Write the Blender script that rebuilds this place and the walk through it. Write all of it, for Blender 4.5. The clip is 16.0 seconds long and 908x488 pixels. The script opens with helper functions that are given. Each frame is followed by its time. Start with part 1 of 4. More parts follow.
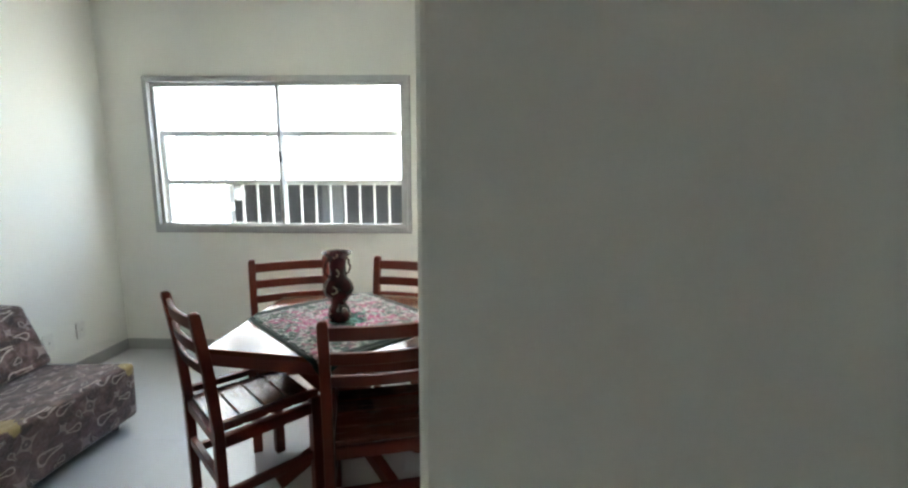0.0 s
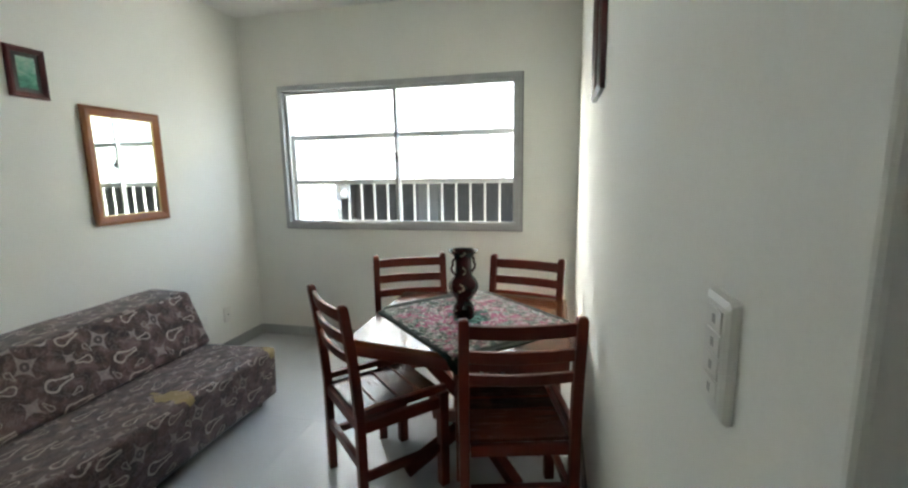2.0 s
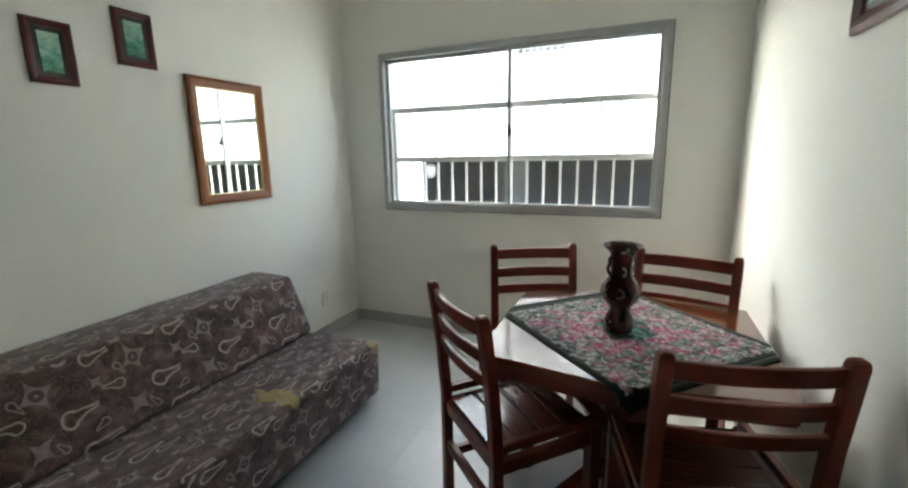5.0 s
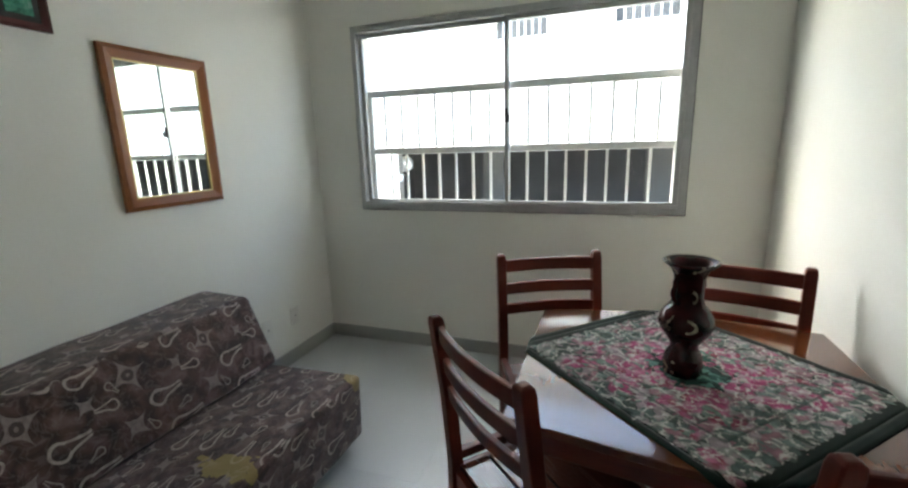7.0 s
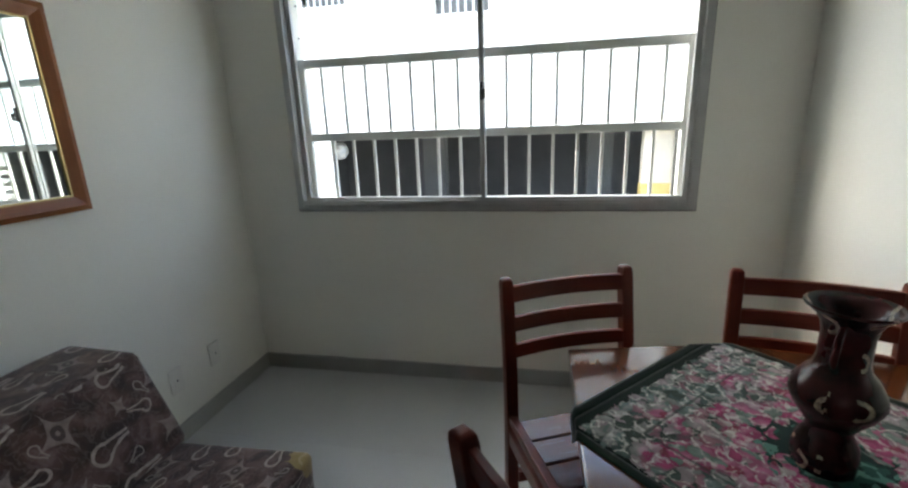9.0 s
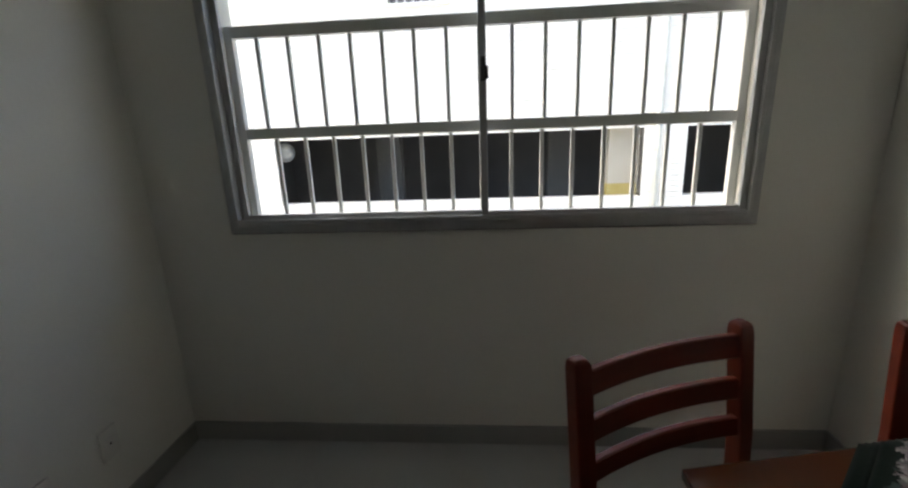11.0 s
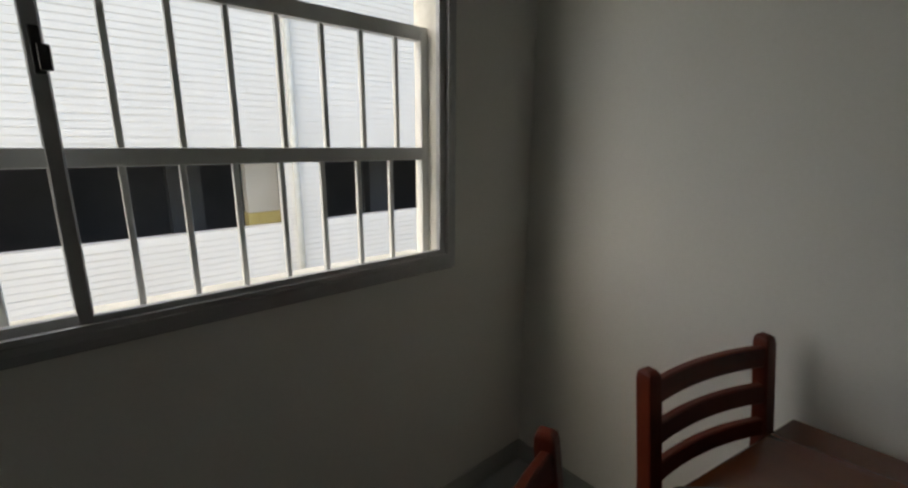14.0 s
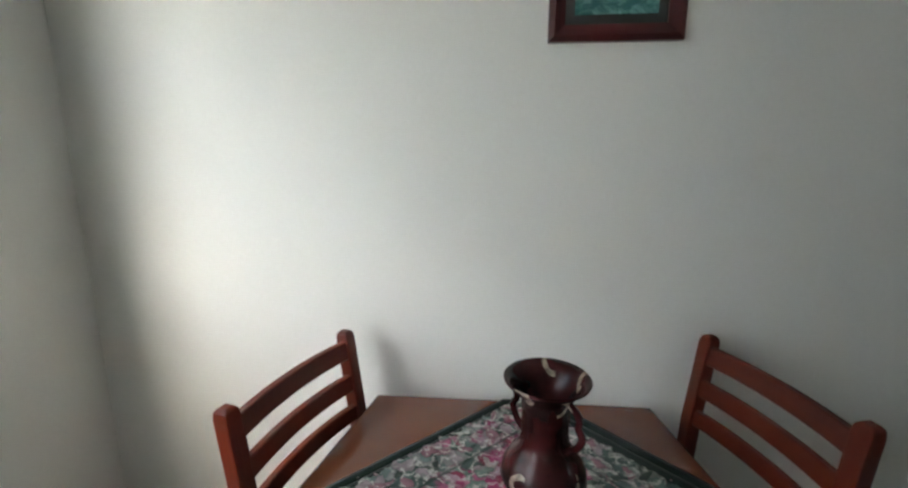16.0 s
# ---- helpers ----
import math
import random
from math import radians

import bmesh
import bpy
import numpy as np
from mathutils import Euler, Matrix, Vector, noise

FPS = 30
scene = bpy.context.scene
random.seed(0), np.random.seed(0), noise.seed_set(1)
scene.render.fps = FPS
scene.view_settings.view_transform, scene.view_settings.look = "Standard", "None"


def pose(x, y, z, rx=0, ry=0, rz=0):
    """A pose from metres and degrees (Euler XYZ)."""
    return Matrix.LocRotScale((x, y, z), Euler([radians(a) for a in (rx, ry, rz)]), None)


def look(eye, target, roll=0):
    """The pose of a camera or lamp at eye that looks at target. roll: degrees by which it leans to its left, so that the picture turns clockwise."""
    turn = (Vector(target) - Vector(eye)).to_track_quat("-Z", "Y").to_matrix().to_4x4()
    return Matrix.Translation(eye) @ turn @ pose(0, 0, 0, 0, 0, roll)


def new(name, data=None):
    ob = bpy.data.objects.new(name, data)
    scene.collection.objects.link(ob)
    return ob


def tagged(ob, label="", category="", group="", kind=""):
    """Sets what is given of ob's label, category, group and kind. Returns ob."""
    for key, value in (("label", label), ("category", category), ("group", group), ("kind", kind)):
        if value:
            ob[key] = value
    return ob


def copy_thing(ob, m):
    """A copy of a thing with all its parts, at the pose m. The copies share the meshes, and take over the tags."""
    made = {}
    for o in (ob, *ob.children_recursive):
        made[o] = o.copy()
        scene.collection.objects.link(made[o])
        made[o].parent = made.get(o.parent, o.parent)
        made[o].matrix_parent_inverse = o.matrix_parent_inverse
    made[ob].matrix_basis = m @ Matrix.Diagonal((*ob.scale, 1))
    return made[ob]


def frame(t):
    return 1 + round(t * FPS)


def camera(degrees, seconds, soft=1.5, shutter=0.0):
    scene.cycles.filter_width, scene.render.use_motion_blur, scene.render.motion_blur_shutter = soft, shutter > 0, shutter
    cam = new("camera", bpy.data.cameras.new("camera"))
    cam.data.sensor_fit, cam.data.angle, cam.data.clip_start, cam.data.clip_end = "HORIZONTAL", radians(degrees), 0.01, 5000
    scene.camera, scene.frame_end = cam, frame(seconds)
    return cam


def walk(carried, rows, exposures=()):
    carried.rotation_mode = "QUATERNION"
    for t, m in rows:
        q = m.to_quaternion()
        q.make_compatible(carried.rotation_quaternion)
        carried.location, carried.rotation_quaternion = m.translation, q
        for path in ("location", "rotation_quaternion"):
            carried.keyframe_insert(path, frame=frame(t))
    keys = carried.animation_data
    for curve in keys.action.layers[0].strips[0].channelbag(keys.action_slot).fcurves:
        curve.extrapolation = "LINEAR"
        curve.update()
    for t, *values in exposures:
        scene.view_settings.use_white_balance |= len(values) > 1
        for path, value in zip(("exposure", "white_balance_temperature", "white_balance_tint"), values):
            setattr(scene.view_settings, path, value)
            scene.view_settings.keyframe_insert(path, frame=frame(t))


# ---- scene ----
cam = camera(91.6, 16.0, 2.4)
PATH = [
    (0, (0.127, 0.155, 1.369), (0.068, 2.13, 1.063), 0.1),
    (0.5, (0.065, 0.166, 1.367), (-0.154, 2.13, 1.059), -0.8),
    (1, (0.027, 0.167, 1.377), (-0.294, 2.116, 1.065), -1.1),
    (1.5, (-0.016, 0.164, 1.377), (-0.4, 2.102, 1.064), -0.8),
    (2, (-0.055, 0.156, 1.377), (-0.498, 2.08, 1.059), -0.9),
    (2.5, (-0.103, 0.162, 1.369), (-0.607, 2.067, 1.029), -1.1),
    (3, (-0.154, 0.191, 1.371), (-0.728, 2.07, 0.993), -1.5),
    (3.5, (-0.214, 0.237, 1.361), (-0.897, 2.077, 0.973), -1.9),
    (4, (-0.28, 0.311, 1.356), (-1.058, 2.113, 0.97), -1.4),
    (6.5, (-0.619, 0.719, 1.348), (-1.299, 2.551, 0.923), -1.2),
    (7, (-0.674, 0.837, 1.342), (-1.328, 2.677, 0.907), -1.7),
    (7.5, (-0.724, 0.999, 1.344), (-1.377, 2.834, 0.888), -1.9),
    (8, (-0.797, 1.101, 1.337), (-1.439, 2.934, 0.859), -2.0),
    (8.5, (-0.904, 1.196, 1.354), (-1.44, 3.061, 0.871), -2.3),
    (9, (-0.988, 1.299, 1.339), (-1.361, 3.198, 0.833), -2.1),
    (9.5, (-1.015, 1.448, 1.326), (-1.352, 3.35, 0.808), -1.9),
    (12, (-1.336, 2.041, 1.313), (-1.326, 3.98, 0.819), -2.3),
    (12.5, (-1.311, 2.159, 1.314), (-1.174, 4.095, 0.832), -1.8),
    (13, (-1.29, 2.244, 1.329), (-0.799, 4.124, 0.854), -0.3),
    (13.5, (-1.262, 2.323, 1.336), (-0.372, 4.055, 0.88), 0.2),
    (14, (-1.236, 2.334, 1.348), (0.04, 3.81, 0.906), 0.3),
    (14.5, (-1.216, 2.314, 1.355), (0.334, 3.507, 0.94), 0.2),
    (15, (-1.182, 2.28, 1.364), (0.567, 3.162, 0.964), 0.2),
    (15.5, (-1.142, 2.244, 1.369), (0.744, 2.777, 0.969), 0.4),
    (16, (-1.113, 2.194, 1.37), (0.839, 2.373, 0.976), 0.0),
]
EXPOSURES = [
    (0.0, 5.06, 6950, 4), (1.0, 4.95, 7050, 4), (2.0, 4.72, 7150, 4), (4.0, 4.53, 7150, 4), (7.0, 4.12, 7100, 4), (9.0, 3.52, 6950, 5), (9.7, 3.22, 6950, 6), (11.8, 2.05, 7550, 10),
    (12.5, 1.95, 7550, 10), (13.5, 1.55, 7500, 9), (14.5, 1.88, 7350, 9), (15.0, 2.15, 7200, 9), (15.5, 2.93, 6950, 8), (16.0, 3.80, 6750, 7)]
walk(cam, [(t, look(eye, target, roll)) for t, eye, target, roll in PATH], EXPOSURES)

# ---- daylight ----
world = bpy.data.worlds.new("sky")
scene.world = world
world.use_nodes = True
wn = world.node_tree
sky = wn.nodes.new("ShaderNodeTexSky")
sky.sky_type, sky.sun_disc = "NISHITA", False
sky.sun_elevation, sky.sun_rotation = radians(47), radians(280)
sky.air_density, sky.dust_density, sky.ozone_density = 0.6, 2.2, 0.3
wn.links.new(sky.outputs[0], wn.nodes["Background"].inputs["Color"])
wn.nodes["Background"].inputs["Strength"].default_value = 0.15
sun_data = bpy.data.lights.new("sun", "SUN")
sun_data.energy, sun_data.angle, sun_data.color = 0.6, radians(100.0), (1.0, 0.99, 0.98)
sun = new("sun", sun_data)
sun.matrix_world = look((-8.4, 1.5, 9.0), (0.0, 0.0, 0.0))


# ---- materials ----
def graph(name):
    m = bpy.data.materials.new(name)
    m.use_nodes = True
    t = m.node_tree
    return m, t, t.nodes["Principled BSDF"]


def node(t, kind, **values):
    n = t.nodes.new(kind)
    for key, value in values.items():
        if key in n.inputs:
            n.inputs[key].default_value = value
    return n


def coords(t, scale=(1, 1, 1), turn=(0, 0, 0), source="Object"):
    tc = t.nodes.new("ShaderNodeTexCoord")
    mp = t.nodes.new("ShaderNodeMapping")
    mp.inputs["Scale"].default_value = scale
    mp.inputs["Rotation"].default_value = turn
    t.links.new(tc.outputs[source], mp.inputs["Vector"])
    return mp.outputs[0]


def noise_tex(t, vec, scale, detail=4.0, rough=0.55, distortion=0.0):
    n = node(t, "ShaderNodeTexNoise", Scale=scale, Detail=detail, Roughness=rough, Distortion=distortion)
    t.links.new(vec, n.inputs["Vector"])
    return n.outputs["Fac"]


def ramp(t, fac, stops, constant=False):
    r = t.nodes.new("ShaderNodeValToRGB")
    r.color_ramp.interpolation = "CONSTANT" if constant else "LINEAR"
    el = r.color_ramp.elements
    while len(el) < len(stops):
        el.new(0.5)
    for e, (p, c) in zip(el, stops):
        e.position, e.color = p, (*c, 1) if len(c) == 3 else c
    t.links.new(fac, r.inputs[0])
    return r.outputs[0]


def grey(t, fac, lo, hi, a=0.0, b=1.0):
    n = node(t, "ShaderNodeMapRange")
    t.links.new(fac, n.inputs["Value"])
    for k, v in zip(("From Min", "From Max", "To Min", "To Max"), (lo, hi, a, b)):
        n.inputs[k].default_value = v
    return n.outputs[0]


def mix(t, fac, a, b):
    n = t.nodes.new("ShaderNodeMix")
    n.data_type = "RGBA"
    for sock, v in ((n.inputs[0], fac), (n.inputs[6], a), (n.inputs[7], b)):
        if isinstance(v, tuple):
            sock.default_value = (*v, 1)
        elif isinstance(v, (int, float)):
            sock.default_value = v
        else:
            t.links.new(v, sock)
    return n.outputs[2]


def calc(t, op, a, b=0.0):
    n = t.nodes.new("ShaderNodeMath")
    n.operation = op
    for sock, v in zip(n.inputs, (a, b)):
        if isinstance(v, (int, float)):
            sock.default_value = v
        else:
            t.links.new(v, sock)
    return n.outputs[0]


def bump(t, bsdf, fac, strength, distance):
    b = node(t, "ShaderNodeBump", Strength=strength, Distance=distance)
    t.links.new(fac, b.inputs["Height"])
    t.links.new(b.outputs[0], bsdf.inputs["Normal"])


def surface(name, dark, light, big, fine, rough, relief=0.0, metal=0.0, spread=0.08, coat=0.0, gloss=0.5):
    """A plain material with blotches at one scale, grain at another and fine relief."""
    m, t, b = graph(name)
    v = coords(t)
    n1, n2 = noise_tex(t, v, big, 3), noise_tex(t, v, fine, 5, 0.65)
    both = calc(t, "ADD", calc(t, "MULTIPLY", n1, 0.65), calc(t, "MULTIPLY", n2, 0.35))
    t.links.new(ramp(t, both, [(0.35, dark), (0.65, light)]), b.inputs["Base Color"])
    t.links.new(grey(t, n1, 0.3, 0.7, rough - spread, rough + spread), b.inputs["Roughness"])
    b.inputs["Metallic"].default_value = metal
    b.inputs["Coat Weight"].default_value = coat
    b.inputs["Specular IOR Level"].default_value = gloss
    if relief:
        bump(t, b, n2, 0.5, relief)
    return m


def wood(name, dark, light, axis, rough=0.38, coat=0.05, grain=0.06, gloss=0.35):
    """Varnished timber whose grain runs along one axis."""
    m, t, b = graph(name)
    scale = [34.0, 34.0, 34.0]
    scale[axis] = 1.6
    v = coords(t, tuple(scale))
    g = noise_tex(t, v, 1.0, 6, 0.6, 1.2)
    fine = noise_tex(t, v, 5.0, 4, 0.7)
    big = noise_tex(t, coords(t), 5.0, 3)
    info = t.nodes.new("ShaderNodeObjectInfo")
    tone = calc(t, "ADD", calc(t, "MULTIPLY", g, 0.6), calc(t, "MULTIPLY", big, 0.3))
    tone = calc(t, "ADD", tone, calc(t, "MULTIPLY", info.outputs["Random"], 0.12))
    t.links.new(ramp(t, tone, [(0.3, dark), (0.72, light)]), b.inputs["Base Color"])
    t.links.new(grey(t, fine, 0.3, 0.7, rough - 0.03, rough + 0.05), b.inputs["Roughness"])
    b.inputs["Coat Weight"].default_value = coat
    b.inputs["Coat Roughness"].default_value = 0.12
    b.inputs["Specular IOR Level"].default_value = gloss
    if grain:
        bump(t, b, fine, grain, 0.0003)
    return m


PAINT = surface("wall_paint", (0.80, 0.805, 0.745), (0.85, 0.855, 0.795), 1.3, 90, 0.85, 0.0006, gloss=0.25)
CEILING_PAINT = surface("ceiling_paint", (0.82, 0.82, 0.79), (0.86, 0.86, 0.83), 1.5, 80, 0.7, 0.0005)
PORCELAIN = surface("floor_porcelain", (0.48, 0.50, 0.50), (0.52, 0.54, 0.54), 2.2, 140, 0.33, 0.00005, spread=0.015)
GROUT = surface("grout", (0.42, 0.44, 0.44), (0.46, 0.48, 0.48), 20, 200, 0.5)
SKIRTING = surface("skirting_porcelain", (0.36, 0.37, 0.35), (0.40, 0.41, 0.39), 5, 140, 0.38, 0.0001)
ALUMINIUM = surface("aluminium", (0.40, 0.41, 0.41), (0.48, 0.49, 0.49), 14, 160, 0.42, 0.0001, metal=0.25)
BLACK_PLASTIC = surface("black_plastic", (0.012, 0.012, 0.012), (0.03, 0.03, 0.03), 40, 300, 0.45)
WHITE_IRON = surface("white_enamel", (0.66, 0.66, 0.63), (0.76, 0.76, 0.73), 9, 70, 0.45, 0.0003)
JAMB = surface("jamb_render", (0.58, 0.57, 0.49), (0.74, 0.73, 0.67), 7, 60, 0.75, 0.001)
FACADE = surface("whitewashed_brick", (0.83, 0.79, 0.715), (0.90, 0.86, 0.785), 1.1, 22, 0.8, 0.003)
BEIGE = surface("beige_plaster", (0.42, 0.385, 0.31), (0.49, 0.45, 0.37), 2, 40, 0.8)
YELLOW = surface("yellow_paint", (0.36, 0.28, 0.08), (0.44, 0.35, 0.13), 5, 40, 0.7)
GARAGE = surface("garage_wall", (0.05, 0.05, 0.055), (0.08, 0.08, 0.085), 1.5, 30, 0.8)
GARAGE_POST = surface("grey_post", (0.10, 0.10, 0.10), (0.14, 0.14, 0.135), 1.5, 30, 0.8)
CONCRETE = surface("concrete", (0.38, 0.38, 0.36), (0.48, 0.48, 0.45), 0.6, 30, 0.85, 0.002)
MAHOGANY_Z = wood("mahogany_upright", (0.085, 0.0108, 0.0042), (0.160, 0.0235, 0.0078), 2)
MAHOGANY_X = wood("mahogany_rail", (0.085, 0.0108, 0.0042), (0.160, 0.0235, 0.0078), 0)
MAHOGANY_Y = wood("mahogany_side", (0.085, 0.0108, 0.0042), (0.160, 0.0235, 0.0078), 1)
SEAT_WOOD = wood("seat_slat_wood", (0.075, 0.018, 0.008), (0.110, 0.028, 0.012), 0, 0.24, 0.3, 0.0, 0.5)
TABLE_WOOD = wood("table_wood", (0.098, 0.027, 0.0090), (0.116, 0.033, 0.0110), 1, 0.13, 0.45, 0.0, 0.5)
PINE_Z = wood("oiled_pine_upright", (0.19, 0.058, 0.018), (0.35, 0.130, 0.043), 2, 0.4, 0.1)
PINE_Y = wood("oiled_pine_rail", (0.19, 0.058, 0.018), (0.35, 0.130, 0.043), 1, 0.4, 0.1)
FRAME_WOOD_Z = wood("dark_frame_upright", (0.040, 0.009, 0.010), (0.115, 0.022, 0.022), 2, 0.3, 0.3)
FRAME_WOOD_Y = wood("dark_frame_rail", (0.040, 0.009, 0.010), (0.115, 0.022, 0.022), 1, 0.3, 0.3)
BLACK_MOUNT = surface("black_mount", (0.012, 0.014, 0.012), (0.02, 0.022, 0.02), 20, 200, 0.6, coat=1.0)
GILT = surface("gilt", (0.45, 0.32, 0.12), (0.6, 0.45, 0.2), 30, 200, 0.35, metal=0.7)
WHITE_PLASTIC = surface("white_plastic", (0.75, 0.75, 0.70), (0.79, 0.79, 0.74), 20, 300, 0.35)
SLOT_GREY = surface("grey_slot", (0.42, 0.42, 0.39), (0.48, 0.48, 0.45), 20, 300, 0.6)
SHADOW_LINE = surface("shadow_line_dark", (0.05, 0.05, 0.048), (0.09, 0.09, 0.085), 30, 200, 0.7)
PALE_GLASS = surface("opal_glass", (0.34, 0.34, 0.32), (0.42, 0.42, 0.40), 12, 120, 0.3)
SOCKET_HOLE = surface("socket_hole", (0.02, 0.02, 0.02), (0.04, 0.04, 0.04), 20, 300, 0.6)


def mirror_material():
    m, t, b = graph("silvered_glass")
    b.inputs["Base Color"].default_value = (0.82, 0.90, 0.87, 1)
    b.inputs["Metallic"].default_value = 1.0
    t.links.new(grey(t, noise_tex(t, coords(t), 6.0, 3), 0.3, 0.7, 0.005, 0.03), b.inputs["Roughness"])
    return m


def glass_material():
    m, t, b = graph("clear_glass")
    b.inputs["Base Color"].default_value = (0.97, 0.99, 0.98, 1)
    b.inputs["Transmission Weight"].default_value = 1.0
    b.inputs["IOR"].default_value = 1.02
    t.links.new(grey(t, noise_tex(t, coords(t), 3.0, 3), 0.3, 0.7, 0.0, 0.01), b.inputs["Roughness"])
    # a faint translucent veil that imitates glare over the bright window
    glare_veil = node(t, "ShaderNodeBsdfTranslucent", Color=(0.8, 0.8, 0.78, 1))
    blend = t.nodes.new("ShaderNodeMixShader")
    t.links.new(grey(t, noise_tex(t, coords(t), 5.0, 4), 0.3, 0.7, 0.003, 0.007), blend.inputs[0])
    t.links.new(b.outputs[0], blend.inputs[1])
    t.links.new(glare_veil.outputs[0], blend.inputs[2])
    t.links.new(blend.outputs[0], t.nodes["Material Output"].inputs["Surface"])
    return m


def print_material(name, deep, mid, pale, offset):
    """A landscape print in one green tone: woods below, pale sky above."""
    m, t, b = graph(name)
    v = coords(t, (1, 1, 1))
    n = noise_tex(t, coords(t, (22, 22, 30)), 1.0, 6, 0.65, 0.6)
    sep = t.nodes.new("ShaderNodeSeparateXYZ")
    t.links.new(v, sep.inputs[0])
    rise = grey(t, sep.outputs["Z"], -0.10, 0.10, -0.25, 0.25)
    tone = calc(t, "ADD", calc(t, "ADD", n, rise), offset)
    t.links.new(ramp(t, tone, [(0.3, deep), (0.52, mid), (0.8, pale)]), b.inputs["Base Color"])
    b.inputs["Roughness"].default_value = 0.25
    # the print lies behind picture glass
    b.inputs["Coat Weight"].default_value = 1.0
    b.inputs["Coat Roughness"].default_value = 0.03
    return m


PRINT_GREEN = print_material("green_print", (0.02, 0.10, 0.07), (0.09, 0.34, 0.23), (0.40, 0.62, 0.50), 0.08)
PRINT_TEAL = print_material("teal_print", (0.03, 0.13, 0.12), (0.16, 0.38, 0.35), (0.55, 0.68, 0.64), 0.1)


def upholstery_material():
    """Brown and mauve printed cover: cream bulb loops, star flowers and crosses repeating on a mottled ground."""
    m, t, b = graph("printed_cover")
    v = coords(t)
    flat = coords(t, source="UV")
    warp = node(t, "ShaderNodeTexNoise", Scale=13.0, Detail=3.0)
    t.links.new(flat, warp.inputs["Vector"])
    ll = t.nodes.new("ShaderNodeMixRGB")
    ll.blend_type = "LINEAR_LIGHT"
    ll.inputs[0].default_value = 0.012
    t.links.new(flat, ll.inputs[1])
    t.links.new(warp.outputs["Color"], ll.inputs[2])
    split = t.nodes.new("ShaderNodeSeparateXYZ")
    t.links.new(ll.outputs[0], split.inputs[0])

    def wrap(value, middle, half):
        n = t.nodes.new("ShaderNodeMath")
        n.operation = "WRAP"
        t.links.new(calc(t, "SUBTRACT", value, middle), n.inputs[0])
        n.inputs[1].default_value, n.inputs[2].default_value = half, -half
        return n.outputs[0]

    def local(cu, cv, angle):
        """Offsets from a motif of the repeat, turned by an angle."""
        x, y = wrap(split.outputs["X"], cu, 0.155), wrap(split.outputs["Y"], cv, 0.170)
        c, s_ = math.cos(radians(angle)), math.sin(radians(angle))
        return (calc(t, "ADD", calc(t, "MULTIPLY", x, c), calc(t, "MULTIPLY", y, s_)), calc(t, "SUBTRACT", calc(t, "MULTIPLY", y, c), calc(t, "MULTIPLY", x, s_)))

    def far(x, y):
        return calc(t, "SQRT", calc(t, "ADD", calc(t, "MULTIPLY", x, x), calc(t, "MULTIPLY", y, y)))

    def between(x, lo, hi):
        return calc(t, "MULTIPLY", calc(t, "GREATER_THAN", x, lo), calc(t, "LESS_THAN", x, hi))

    def bulb(cu, cv, angle, r, w, tail):
        x, y = local(cu, cv, angle)
        ring = calc(t, "LESS_THAN", calc(t, "ABSOLUTE", calc(t, "SUBTRACT", far(x, y), r)), w)
        ring = calc(t, "MULTIPLY", ring, calc(t, "LESS_THAN", x, r * 0.72))
        wide = calc(t, "ADD", calc(t, "MULTIPLY", calc(t, "POWER", calc(t, "MAXIMUM", calc(t, "DIVIDE", calc(t, "SUBTRACT", tail, x), tail - r * 0.7), 0.0), 2.0), r * 0.5), r * 0.24)
        stem = calc(t, "MULTIPLY", between(x, r * 0.66, tail), calc(t, "LESS_THAN", calc(t, "ABSOLUTE", calc(t, "SUBTRACT", calc(t, "ABSOLUTE", y), wide)), w * 0.9))
        return calc(t, "MAXIMUM", ring, stem)

    def star(cu, cv, angle, reach):
        x, y = local(cu, cv, angle)
        arms = calc(t, "ADD", calc(t, "SQRT", calc(t, "ABSOLUTE", x)), calc(t, "SQRT", calc(t, "ABSOLUTE", y)))
        return calc(t, "LESS_THAN", arms, math.sqrt(reach)), far(x, y)

    def most(items):
        out = items[0]
        for item in items[1:]:
            out = calc(t, "MAXIMUM", out, item)
        return out

    loops = most([bulb(0.060, 0.130, 6, 0.027, 0.0050, 0.095), bulb(0.090, 0.000, 8, 0.027, 0.0050, 0.105), bulb(0.235, 0.175, 170, 0.018, 0.0032, 0.060), bulb(0.165, 0.300, 10, 0.020, 0.0036, 0.075)])
    petals, middle = star(0.0, 0.245, 18, 0.078)
    cross, _ = star(0.272, 0.075, 42, 0.060)
    bud, bud_mid = star(0.165, 0.215, 35, 0.042)
    small = most([bulb(0.150, 0.070, 200, 0.013, 0.0024, 0.042), bulb(0.020, 0.045, 120, 0.012, 0.0022, 0.038), bulb(0.245, 0.240, 300, 0.012, 0.0022, 0.04)])
    eye = calc(t, "MULTIPLY", calc(t, "LESS_THAN", middle, 0.019), calc(t, "GREATER_THAN", middle, 0.006))
    wisp = noise_tex(t, flat, 20.0, 2, 0.5, 1.4)
    vein = calc(t, "LESS_THAN", calc(t, "ABSOLUTE", calc(t, "SUBTRACT", wisp, 0.5)), 0.030)
    ground_tone = noise_tex(t, flat, 15.0, 3, 0.45, 0.6)
